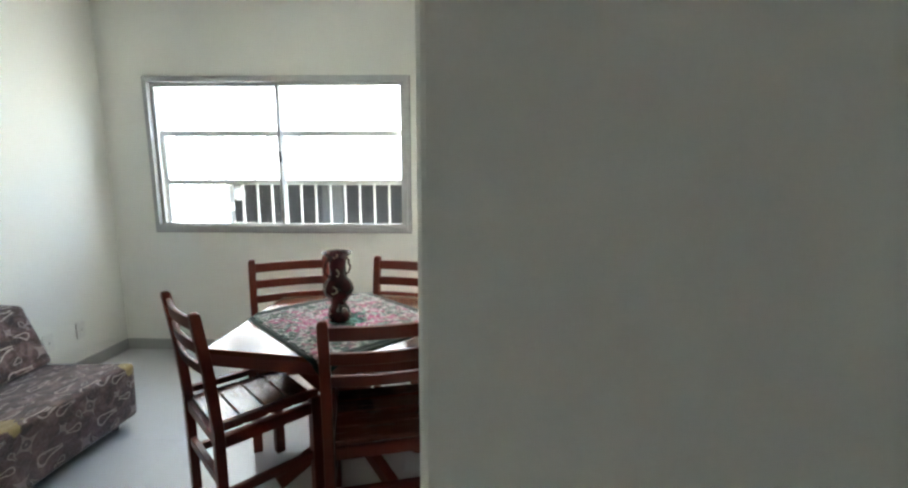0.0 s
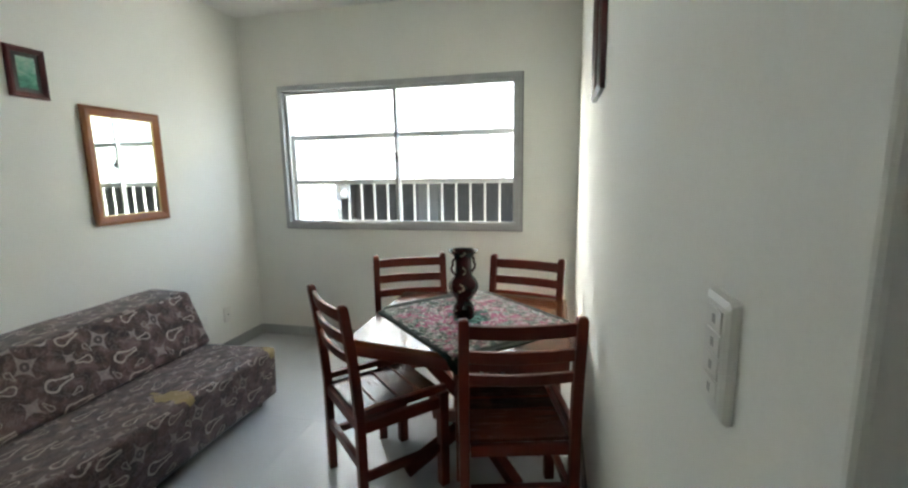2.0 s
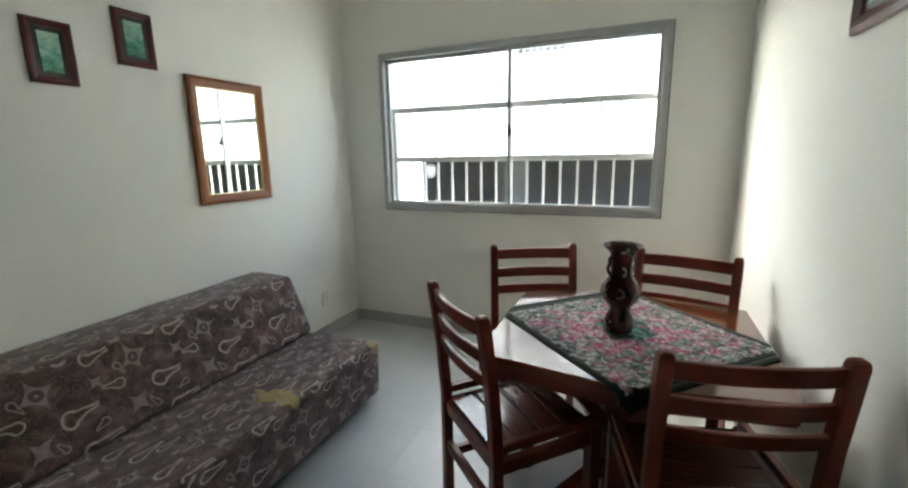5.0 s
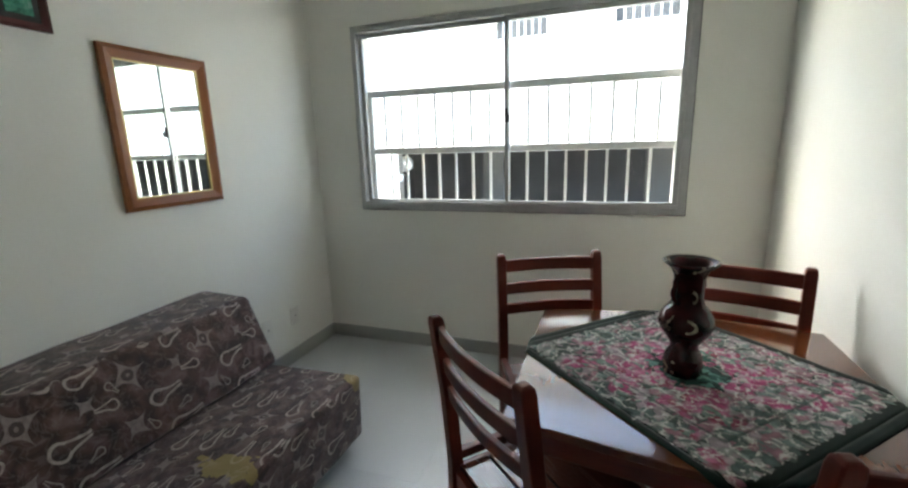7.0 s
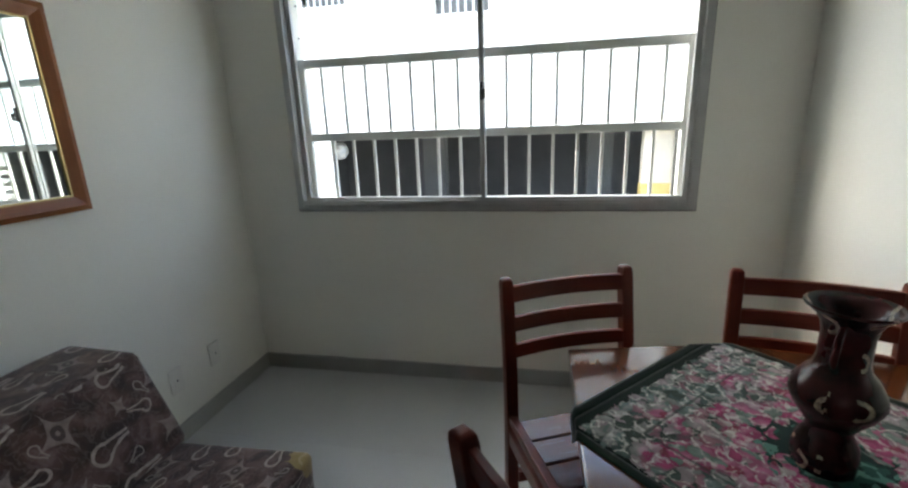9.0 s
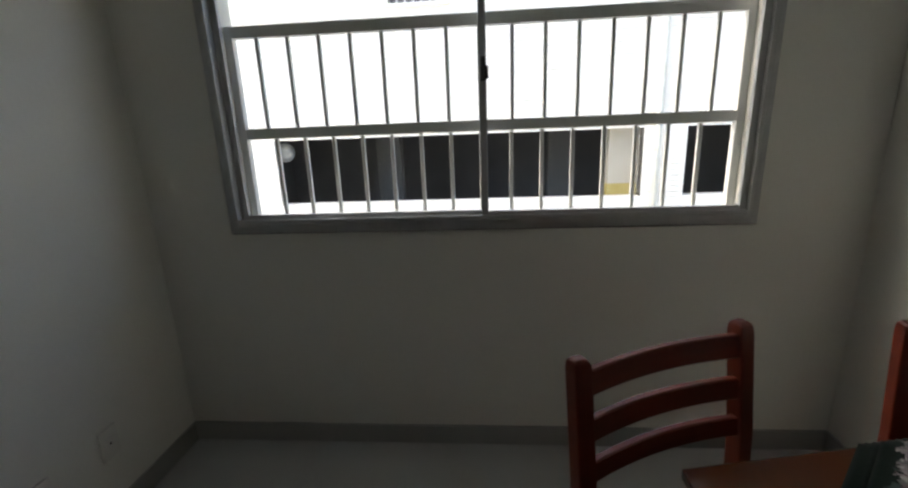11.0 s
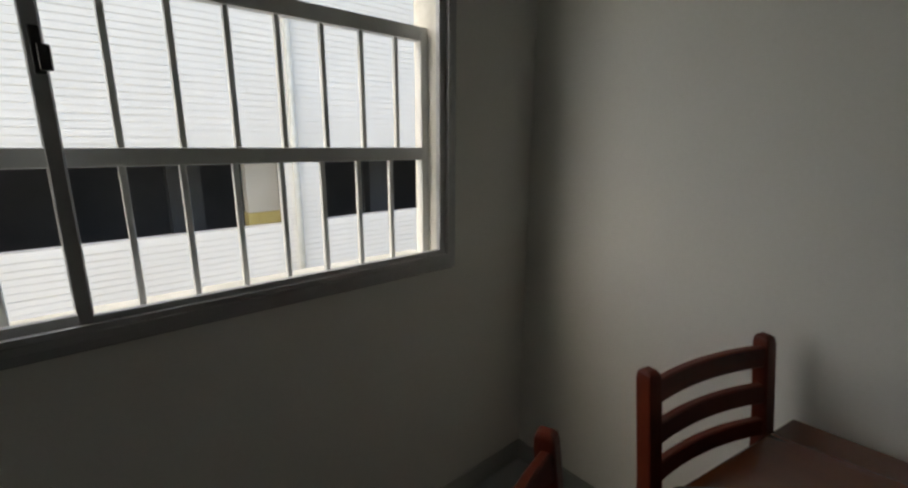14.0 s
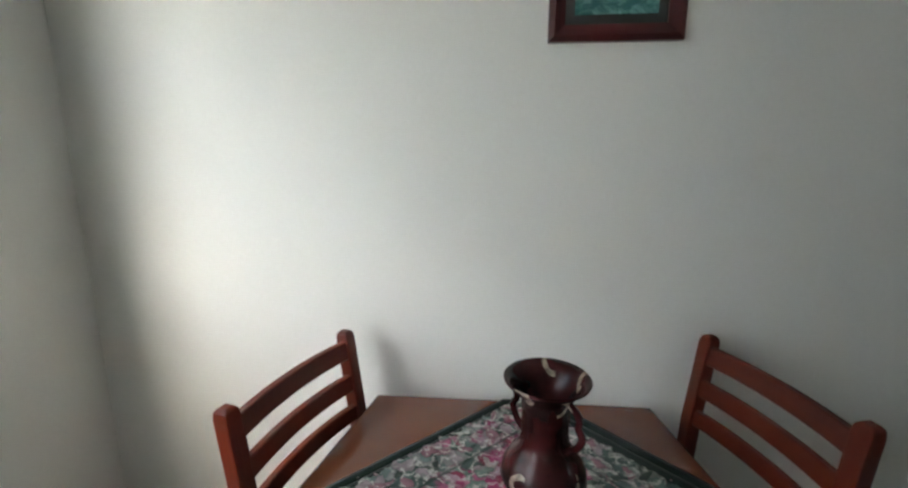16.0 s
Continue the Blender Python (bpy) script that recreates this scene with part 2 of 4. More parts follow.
    ground = ramp(t, ground_tone, [(0.34, (0.022, 0.009, 0.007)), (0.46, (0.050, 0.023, 0.018)), (0.56, (0.085, 0.043, 0.036)), (0.70, (0.165, 0.100, 0.090))])
    fade = grey(t, noise_tex(t, flat, 48, 3), 0.34, 0.58, 0.6, 1.0)
    col = mix(t, calc(t, "MULTIPLY", vein, 0.20), ground, (0.30, 0.25, 0.24))
    col = mix(t, calc(t, "MULTIPLY", small, 0.75), col, (0.40, 0.34, 0.31))
    col = mix(t, calc(t, "MULTIPLY", most([petals, cross, bud]), calc(t, "MULTIPLY", fade, 0.7)), col, (0.36, 0.295, 0.28))
    col = mix(t, calc(t, "MULTIPLY", loops, fade), col, (0.44, 0.365, 0.325))
    col = mix(t, calc(t, "MULTIPLY", eye, 0.85), col, (0.035, 0.020, 0.018))
    spots = None
    for px, py, pz, rad, sx in ((-1.690, 2.36, 0.355, 0.050, 1.0), (-1.785, 1.745, 0.365, 0.050, 0.45)):
        place = t.nodes.new("ShaderNodeMapping")
        place.vector_type = "POINT"
        place.inputs["Location"].default_value = (-px * sx, -py, -pz)
        place.inputs["Scale"].default_value = (sx, 1, 1)
        t.links.new(v, place.inputs["Vector"])
        d = t.nodes.new("ShaderNodeVectorMath")
        d.operation = "LENGTH"
        t.links.new(place.outputs[0], d.inputs[0])
        ragged = calc(t, "ADD", d.outputs["Value"], calc(t, "MULTIPLY", calc(t, "SUBTRACT", noise_tex(t, v, 24, 3), 0.5), 0.12))
        spot = calc(t, "LESS_THAN", ragged, rad)
        spots = spot if spots is None else calc(t, "MAXIMUM", spots, spot)
    col = mix(t, calc(t, "MULTIPLY", spots, 0.65), col, (0.40, 0.30, 0.09))
    t.links.new(col, b.inputs["Base Color"])
    b.inputs["Roughness"].default_value = 0.78
    b.inputs["Sheen Weight"].default_value = 0.25
    bump(t, b, noise_tex(t, v, 260, 3), 0.35, 0.0012)
    return m


def tapestry_material():
    """Woven table cover: dark green border, pink roses among sage leaves, green medallion in the middle."""
    m, t, b = graph("floral_tapestry")
    v = coords(t, source="UV")
    sep = t.nodes.new("ShaderNodeSeparateXYZ")
    t.links.new(v, sep.inputs[0])
    ax, ay = calc(t, "ABSOLUTE", sep.outputs["X"]), calc(t, "ABSOLUTE", sep.outputs["Y"])
    edge = calc(t, "MAXIMUM", ax, ay)
    jag = calc(t, "MULTIPLY", calc(t, "SUBTRACT", noise_tex(t, v, 38, 3, 0.6), 0.5), 0.055)
    edge = calc(t, "ADD", edge, jag)
    hem = calc(t, "MAXIMUM", calc(t, "ADD", ax, 0.022), calc(t, "SUBTRACT", ay, 0.006))
    hem = calc(t, "ADD", hem, jag)
    cell = node(t, "ShaderNodeTexVoronoi", Scale=40.0, Randomness=1.0)
    warp = node(t, "ShaderNodeTexNoise", Scale=30.0, Detail=3.0)
    t.links.new(v, warp.inputs["Vector"])
    ll = t.nodes.new("ShaderNodeMixRGB")
    ll.blend_type = "LINEAR_LIGHT"
    ll.inputs[0].default_value = 0.025
    t.links.new(v, ll.inputs[1])
    t.links.new(warp.outputs["Color"], ll.inputs[2])
    t.links.new(ll.outputs[0], cell.inputs["Vector"])
    pick = node(t, "ShaderNodeSeparateColor")
    t.links.new(cell.outputs["Color"], pick.inputs[0])
    blotch = noise_tex(t, v, 9.5, 2, 0.5)
    rose = ramp(t, pick.outputs[0], [(0.0, (0.42, 0.075, 0.18)), (0.32, (0.48, 0.16, 0.26)), (0.54, (0.48, 0.33, 0.37)), (0.68, (0.20, 0.27, 0.23)), (0.80, (0.30, 0.06, 0.10)), (0.9, (0.46, 0.40, 0.37))], True)
    leaf = ramp(t, pick.outputs[0], [(0.0, (0.085, 0.125, 0.11)), (0.2, (0.18, 0.24, 0.22)), (0.40, (0.28, 0.29, 0.27)), (0.56, (0.37, 0.31, 0.32)), (0.74, (0.06, 0.085, 0.07)), (0.84, (0.32, 0.17, 0.20))], True)
    rim = node(t, "ShaderNodeTexVoronoi", Scale=27.0, Randomness=1.0)
    rim.feature = "DISTANCE_TO_EDGE"
    t.links.new(ll.outputs[0], rim.inputs["Vector"])
    vein = calc(t, "MULTIPLY", calc(t, "LESS_THAN", rim.outputs["Distance"], 0.07), grey(t, noise_tex(t, v, 60, 2), 0.42, 0.6))
    where = grey(t, calc(t, "ADD", calc(t, "MULTIPLY", edge, -1.6), blotch), 0.14, 0.20)
    field = mix(t, where, leaf, rose)
    shade = grey(t, cell.outputs["Distance"], 0.0, 0.7, 1.0, 0.35)
    dim = t.nodes.new("ShaderNodeMixRGB")
    dim.blend_type = "MULTIPLY"
    dim.inputs[0].default_value = 0.7
    t.links.new(field, dim.inputs[1])
    t.links.new(shade, dim.inputs[2])
    length = t.nodes.new("ShaderNodeVectorMath")
    length.operation = "LENGTH"
    t.links.new(v, length.inputs[0])
    rad = calc(t, "ADD", length.outputs["Value"], jag)
    medal = calc(t, "LESS_THAN", calc(t, "ADD", rad, calc(t, "MULTIPLY", calc(t, "SUBTRACT", noise_tex(t, v, 24, 2, 0.5, 1.0), 0.5), 0.22)), 0.100)
    green = ramp(t, pick.outputs[1], [(0.0, (0.008, 0.028, 0.023)), (0.55, (0.018, 0.075, 0.06)), (0.82, (0.09, 0.22, 0.18))], True)
    outlined = mix(t, calc(t, "MULTIPLY", vein, 0.75), dim.outputs[0], (0.58, 0.56, 0.50))
    col = mix(t, medal, outlined, green)
    seam = calc(t, "LESS_THAN", calc(t, "ABSOLUTE", calc(t, "SUBTRACT", calc(t, "MAXIMUM", ax, calc(t, "SUBTRACT", ay, 0.03)), 0.215)), 0.0035)
    col = mix(t, calc(t, "MULTIPLY", seam, 0.6), col, (0.02, 0.045, 0.035))
    border = calc(t, "GREATER_THAN", hem, 0.334)
    col = mix(t, border, col, (0.008, 0.016, 0.012))
    t.links.new(col, b.inputs["Base Color"])
    b.inputs["Roughness"].default_value = 0.95
    b.inputs["Sheen Weight"].default_value = 0.12
    b.inputs["Sheen Roughness"].default_value = 0.4
    b.inputs["Specular IOR Level"].default_value = 0.15
    bump(t, b, noise_tex(t, v, 420, 3), 0.4, 0.001)
    return m


def glazed_material():
    """Dark brown glazed clay with cream C-shaped brush strokes round the body."""
    m, t, b = graph("glazed_clay")
    v = coords(t)
    body = ramp(t, noise_tex(t, v, 18, 4), [(0.35, (0.016, 0.0035, 0.0035)), (0.7, (0.062, 0.011, 0.012))])
    sep = t.nodes.new("ShaderNodeSeparateXYZ")
    t.links.new(v, sep.inputs[0])
    around = calc(t, "MULTIPLY", calc(t, "ARCTAN2", sep.outputs["Y"], sep.outputs["X"]), 0.055)
    wob = calc(t, "MULTIPLY", calc(t, "SUBTRACT", noise_tex(t, v, 40, 2), 0.5), 0.012)
    flat = node(t, "ShaderNodeCombineXYZ")
    t.links.new(calc(t, "ADD", around, wob), flat.inputs[0])
    t.links.new(calc(t, "ADD", sep.outputs["Z"], wob), flat.inputs[1])
    cell = node(t, "ShaderNodeTexVoronoi", Scale=14.5, Randomness=0.6)
    cell.voronoi_dimensions = "2D"
    t.links.new(flat.outputs[0], cell.inputs["Vector"])
    off = t.nodes.new("ShaderNodeVectorMath")
    off.operation = "SUBTRACT"
    t.links.new(flat.outputs[0], off.inputs[0])
    t.links.new(cell.outputs["Position"], off.inputs[1])
    size = t.nodes.new("ShaderNodeVectorMath")
    size.operation = "LENGTH"
    t.links.new(off.outputs[0], size.inputs[0])
    away = t.nodes.new("ShaderNodeSeparateXYZ")
    t.links.new(off.outputs[0], away.inputs[0])
    pick = node(t, "ShaderNodeSeparateColor")
    t.links.new(cell.outputs["Color"], pick.inputs[0])
    ring = calc(t, "LESS_THAN", calc(t, "ABSOLUTE", calc(t, "SUBTRACT", size.outputs["Value"], 0.0150)), 0.0036)
    side = calc(t, "MULTIPLY", away.outputs["X"], calc(t, "SIGN", calc(t, "SUBTRACT", pick.outputs[0], 0.5)))
    stroke = calc(t, "MULTIPLY", ring, calc(t, "MULTIPLY", calc(t, "LESS_THAN", side, 0.004), calc(t, "GREATER_THAN", pick.outputs[1], 0.3)))
    worn = grey(t, noise_tex(t, v, 90, 3), 0.35, 0.6, 0.35, 1.0)
    col = mix(t, calc(t, "MULTIPLY", stroke, worn), body, (0.42, 0.34, 0.26))
    t.links.new(col, b.inputs["Base Color"])
    b.inputs["Roughness"].default_value = 0.22
    b.inputs["Specular IOR Level"].default_value = 0.35
    bump(t, b, noise_tex(t, v, 60, 3), 0.15, 0.001)
    return m


MIRROR, GLASS = mirror_material(), glass_material()
COVER, TAPESTRY, GLAZE = upholstery_material(), tapestry_material(), glazed_material()


# ---- building helpers ----
def box(bm, x0, x1, y0, y1, z0, z1):
    m = Matrix.Translation(((x0 + x1) / 2, (y0 + y1) / 2, (z0 + z1) / 2)) @ Matrix.Diagonal((x1 - x0, y1 - y0, z1 - z0, 1))
    return bmesh.ops.create_cube(bm, size=1, matrix=m)["verts"]


def beam(bm, p, q, wide, deep, up=(0, 0, 1)):
    """A square bar from p to q."""
    p, q = Vector(p), Vector(q)
    d = (q - p).normalized()
    side = d.cross(Vector(up))
    side = side.normalized() if side.length > 1e-4 else Vector((1, 0, 0))
    top = side.cross(d)
    m = Matrix((side, d, top)).transposed().to_4x4()
    m.translation = (p + q) / 2
    return bmesh.ops.create_cube(bm, size=1, matrix=m @ Matrix.Diagonal((wide, (q - p).length, deep, 1)))["verts"]


def soften(bm, width, segments=2):
    bmesh.ops.bevel(bm, geom=bm.edges[:], offset=width, segments=segments, affect="EDGES", profile=0.6)


def mesh_of(name, bm, material, smooth=False):
    bmesh.ops.recalc_face_normals(bm, faces=bm.faces[:])
    me = bpy.data.meshes.new(name)
    bm.to_mesh(me)
    bm.free()
    for p in me.polygons:
        p.use_smooth = smooth
    me.materials.append(material)
    return me


def part(name, bm, material, parent, label="", smooth=False):
    ob = new(name, mesh_of(name, bm, material, smooth))
    ob.parent = parent
    return tagged(ob, label)


def single(name, bm, material, label, category, kind="", group="", smooth=False):
    return tagged(new(name, mesh_of(name, bm, material, smooth)), label, category, group, kind)


def boxed(name, material, parent, *b, bevel=0.0, label="", segments=2):
    bm = bmesh.new()
    box(bm, *b)
    if bevel:
        soften(bm, bevel, segments)
    return part(name, bm, material, parent, label)


def thing(name, label, category, group="", kind="", at=None):
    ob = tagged(new(name), label, category, group, kind)
    if at is not None:
        ob.matrix_basis = at
    return ob


def lathe(bm, profile, steps=40):
    rings = [[bm.verts.new((r * math.cos(2 * math.pi * k / steps), r * math.sin(2 * math.pi * k / steps), z)) for k in range(steps)] for r, z in profile]
    for lo, hi in zip(rings, rings[1:]):
        for k in range(steps):
            bm.faces.new((lo[k], lo[(k + 1) % steps], hi[(k + 1) % steps], hi[k]))
    bm.faces.new(rings[0][::-1])
    bm.faces.new(rings[-1])


def tube(bm, points, radius, steps=8):
    pts = [Vector(p) for p in points]
    rings = []
    for i, p in enumerate(pts):
        d = (pts[min(i + 1, len(pts) - 1)] - pts[max(i - 1, 0)]).normalized()
        a = d.cross(Vector((0.31, 0.9, 0.2))).normalized()
        b = d.cross(a)
        rings.append([bm.verts.new(p + radius * (math.cos(2 * math.pi * k / steps) * a + math.sin(2 * math.pi * k / steps) * b)) for k in range(steps)])
    for lo, hi in zip(rings, rings[1:]):
        for k in range(steps):
            bm.faces.new((lo[k], lo[(k + 1) % steps], hi[(k + 1) % steps], hi[k]))
    bm.faces.new(rings[0][::-1])
    bm.faces.new(rings[-1])


# ---- the room: plan in metres ----
LEFT, RIGHT, FRONT, BACK, TOP = -2.565, 0.098, 3.435, -1.5, 2.62
STUB_Y, HALL_X = 0.405, 0.42
WX0, WX1, WZ0, WZ1 = -2.217, -0.311, 0.963, 2.057

DEEP = 0.15
bm = bmesh.new()
box(bm, LEFT - 0.15, WX0, FRONT, FRONT + DEEP, -1.4, TOP + 0.15)
box(bm, WX1, RIGHT + 0.5, FRONT, FRONT + DEEP, -1.4, TOP + 0.15)
box(bm, WX0, WX1, FRONT, FRONT + DEEP, -1.4, WZ0)
box(bm, WX0, WX1, FRONT, FRONT + DEEP, WZ1, TOP + 0.15)
bmesh.ops.remove_doubles(bm, verts=bm.verts[:], dist=0.0005)
single("wall_north", bm, PAINT, "off-white painted wall around the aluminium window", "wall", "structure")
bm = bmesh.new()
box(bm, LEFT - 0.15, LEFT, BACK - 0.15, FRONT, -1.4, TOP + 0.15)
single("wall_west", bm, PAINT, "off-white painted wall behind the sofa", "wall", "structure")
bm = bmesh.new()
box(bm, RIGHT, HALL_X + 0.15, STUB_Y, FRONT, -1.4, TOP + 0.15)
bm.edges.ensure_lookup_table()
soften_edges = [e for e in bm.edges if all(abs(v.co.x - RIGHT) < 1e-4 and abs(v.co.y - STUB_Y) < 1e-4 for v in e.verts)]
bmesh.ops.bevel(bm, geom=soften_edges, offset=0.006, segments=3, affect="EDGES", profile=0.5)
single("wall_east", bm, PAINT, "off-white painted wall with an outside corner beside the dining table", "wall", "structure")
bm = bmesh.new()
box(bm, HALL_X, HALL_X + 0.15, BACK - 0.15, -0.62, -1.4, TOP + 0.15)
box(bm, HALL_X, HALL_X + 0.15, 0.20, STUB_Y, -1.4, TOP + 0.15)
box(bm, HALL_X, HALL_X + 0.15, -0.62, 0.20, 2.10, TOP + 0.15)
single("wall_hall", bm, PAINT, "off-white painted hall wall with a door opening", "wall", "structure")
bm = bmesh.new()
# small opening out of view, added to give the room fill light
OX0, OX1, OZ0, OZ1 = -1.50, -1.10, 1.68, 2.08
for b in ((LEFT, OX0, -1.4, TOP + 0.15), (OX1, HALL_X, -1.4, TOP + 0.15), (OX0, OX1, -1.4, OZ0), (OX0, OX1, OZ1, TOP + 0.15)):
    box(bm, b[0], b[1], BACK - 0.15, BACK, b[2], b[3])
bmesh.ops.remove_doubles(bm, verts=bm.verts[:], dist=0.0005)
single("wall_south", bm, PAINT, "off-white painted wall at the end of the room with an added light opening", "wall", "structure")
bm = bmesh.new()
box(bm, LEFT, HALL_X, BACK, FRONT, TOP, TOP + 0.15)
single("ceiling", bm, CEILING_PAINT, "plain white painted ceiling", "ceiling", "structure")
bm = bmesh.new()
box(bm, LEFT, HALL_X, BACK, FRONT, -1.4, -0.004)
FLOOR = single("floor", bm, GROUT, "light grey polished porcelain tile floor", "floor", "structure")

# door in the hall wall
door = thing("door_1", "closed dark-stained wooden door in its frame", "door", kind="structure")
boxed("frame_post", MAHOGANY_Z, door, HALL_X - 0.012, HALL_X + 0.15, 0.235, 0.300, 0, 2.16, bevel=0.004)
boxed("frame_post", MAHOGANY_Z, door, HALL_X - 0.012, HALL_X + 0.15, -0.68, -0.62, 0, 2.16, bevel=0.004)
boxed("frame_head", MAHOGANY_Y, door, HALL_X - 0.012, HALL_X + 0.15, -0.62, 0.20, 2.10, 2.16, bevel=0.004)
leaf = boxed("door_leaf", MAHOGANY_Z, door, HALL_X + 0.06, HALL_X + 0.10, -0.617, 0.197, 0.006, 2.097, bevel=0.003)

# skirting
skirt = thing("baseboard", "grey porcelain skirting along the foot of the walls", "baseboard", kind="structure")
SK = 0.088
for b in ((LEFT, RIGHT, FRONT - 0.010, FRONT, 0, SK), (LEFT, LEFT + 0.010, BACK, FRONT - 0.010, 0, SK),
          (RIGHT - 0.010, RIGHT, STUB_Y, FRONT - 0.010, 0, SK), (RIGHT - 0.010, HALL_X - 0.013, STUB_Y - 0.010, STUB_Y, 0, SK), (LEFT + 0.01, HALL_X, BACK, BACK + 0.01, 0, SK)):
    boxed("skirting_run", SKIRTING, skirt, *b, bevel=0.002)

# ---- window ----
win = thing("window_1", "two-leaf sliding aluminium window with clear glass", "window", kind="structure")
F = 3.408
OUT = 0.018
for nm, b in (("flange", (WX0 - OUT, WX0 + 0.002, F + 0.010, F + 0.030, WZ0 - OUT, WZ1 + OUT)), ("flange", (WX1 - 0.002, WX1 + OUT, F + 0.010, F + 0.030, WZ0 - OUT, WZ1 + OUT)),
              ("flange", (WX0 + 0.002, WX1 - 0.002, F + 0.010, F + 0.030, WZ1 - 0.002, WZ1 + OUT)), ("flange", (WX0 + 0.002, WX1 - 0.002, F + 0.010, F + 0.030, WZ0 - OUT, WZ0 + 0.002))):
    boxed(nm, ALUMINIUM, win, *b, bevel=0.003)
for nm, b in (("frame_side", (WX0 + 0.003, WX0 + 0.022, F, F + 0.062, WZ0 + 0.003, WZ1 - 0.003)), ("frame_side", (WX1 - 0.022, WX1 - 0.003, F, F + 0.062, WZ0 + 0.003, WZ1 - 0.003)),
              ("frame_head", (WX0 + 0.022, WX1 - 0.022, F, F + 0.062, WZ1 - 0.026, WZ1 - 0.003)), ("frame_sill", (WX0 + 0.022, WX1 - 0.022, F, F + 0.062, WZ0 + 0.003, WZ0 + 0.022))):
    boxed(nm, ALUMINIUM, win, *b, bevel=0.003)
# dark strips stand in for the shadow line along the frame's outer edge
for b in ((WX0 - OUT - 0.004, WX0 - OUT, WZ0 - OUT - 0.004, WZ1 + OUT), (WX1 + OUT, WX1 + OUT + 0.005, WZ0 - OUT - 0.004, WZ1 + OUT), (WX0 - OUT, WX1 + OUT, WZ0 - OUT - 0.005, WZ0 - OUT)):
    boxed("shadow_strip", SHADOW_LINE, win, b[0], b[1], FRONT - 0.004, FRONT + 0.002, b[2], b[3], label="thin dark strip drawn as the shadow line of the frame")
boxed("sill_lip", ALUMINIUM, win, WX0 + 0.022, WX1 - 0.022, F + 0.001, F + 0.009, WZ0 + 0.022, WZ0 + 0.036, bevel=0.001)
boxed("track", ALUMINIUM, win, WX0 + 0.022, WX1 - 0.022, F + 0.030, F + 0.034, WZ0 + 0.022, WZ0 + 0.030)
MID = -1.250


def sash(x0, x1, y):
    s = thing("sash", "", "")
    s.parent = win
    z0, z1 = WZ0 + 0.023, WZ1 - 0.027
    boxed("stile", ALUMINIUM, s, x0, x0 + 0.024, y, y + 0.017, z0, z1, bevel=0.002)
    boxed("stile", ALUMINIUM, s, x1 - 0.024, x1, y, y + 0.017, z0, z1, bevel=0.002)
    boxed("rail", ALUMINIUM, s, x0 + 0.024, x1 - 0.024, y, y + 0.017, z0, z0 + 0.026, bevel=0.002)
    boxed("rail", ALUMINIUM, s, x0 + 0.024, x1 - 0.024, y, y + 0.017, z1 - 0.026, z1, bevel=0.002)
    g = boxed("pane", GLASS, s, x0 + 0.022, x1 - 0.022, y + 0.007, y + 0.010, z0 + 0.024, z1 - 0.024)
    g.visible_shadow = False


sash(WX0 + 0.023, MID + 0.013, F + 0.036)
sash(MID - 0.013, WX1 - 0.023, F + 0.012)
bm = bmesh.new()
box(bm, MID - 0.006, MID + 0.010, F - 0.004, F + 0.014, 1.462, 1.540)
box(bm, MID + 0.002, MID + 0.020, F - 0.016, F - 0.002, 1.467, 1.510)
soften(bm, 0.003)
part("latch", bm, BLACK_PLASTIC, win, "small black sliding latch")

# reveal and guard outside the glass
reveal = thing("window_reveal", "weathered cream rendered window reveal", "reveal", kind="structure")
for b in ((WX0, WX0 + 0.018, F + 0.063, FRONT + DEEP + 0.002, WZ0, WZ1), (WX1 - 0.018, WX1, F + 0.063, FRONT + DEEP + 0.002, WZ0, WZ1),
          (WX0 + 0.018, WX1 - 0.018, F + 0.063, FRONT + DEEP + 0.002, WZ1 - 0.018, WZ1), (WX0 + 0.018, WX1 - 0.018, F + 0.063, FRONT + DEEP + 0.03, WZ0, WZ0 + 0.012)):
    boxed("reveal_face", JAMB, reveal, *b, bevel=0.003)
guard = thing("window_guard", "white enamelled iron guard with upright bars", "window guard")
GX0, GX1, GY = -2.196, -0.327, 3.530
boxed("post", WHITE_IRON, guard, GX0, GX0 + 0.028, GY - 0.015, GY + 0.015, WZ0 + 0.012, 1.700, bevel=0.003)
boxed("post", WHITE_IRON, guard, GX1 - 0.028, GX1, GY - 0.015, GY + 0.015, WZ0 + 0.012, 1.700, bevel=0.003)
boxed("top_rail", WHITE_IRON, guard, GX0 + 0.028, GX1 - 0.028, GY - 0.015, GY + 0.015, 1.658, 1.700, bevel=0.003)
boxed("middle_rail", WHITE_IRON, guard, GX0 + 0.028, GX1 - 0.028, GY - 0.015, GY + 0.015, 1.297, 1.337, bevel=0.003)
for step, z0, z1 in ((0.1132, WZ0 + 0.012, 1.297), (0.1172, 1.337, 1.658)):
    bm = bmesh.new()
    box(bm, -0.007, 0.007, -0.007, 0.007, z0, z1)
    soften(bm, 0.0015, 1)
    bar_mesh = mesh_of("bar", bm, WHITE_IRON)
    for k in range(-7, 8):
        bar = new("bar", bar_mesh)
        bar.parent = guard
        bar.location = (-1.2615 + k * step, GY, 0)
bolt_bm = bmesh.new()
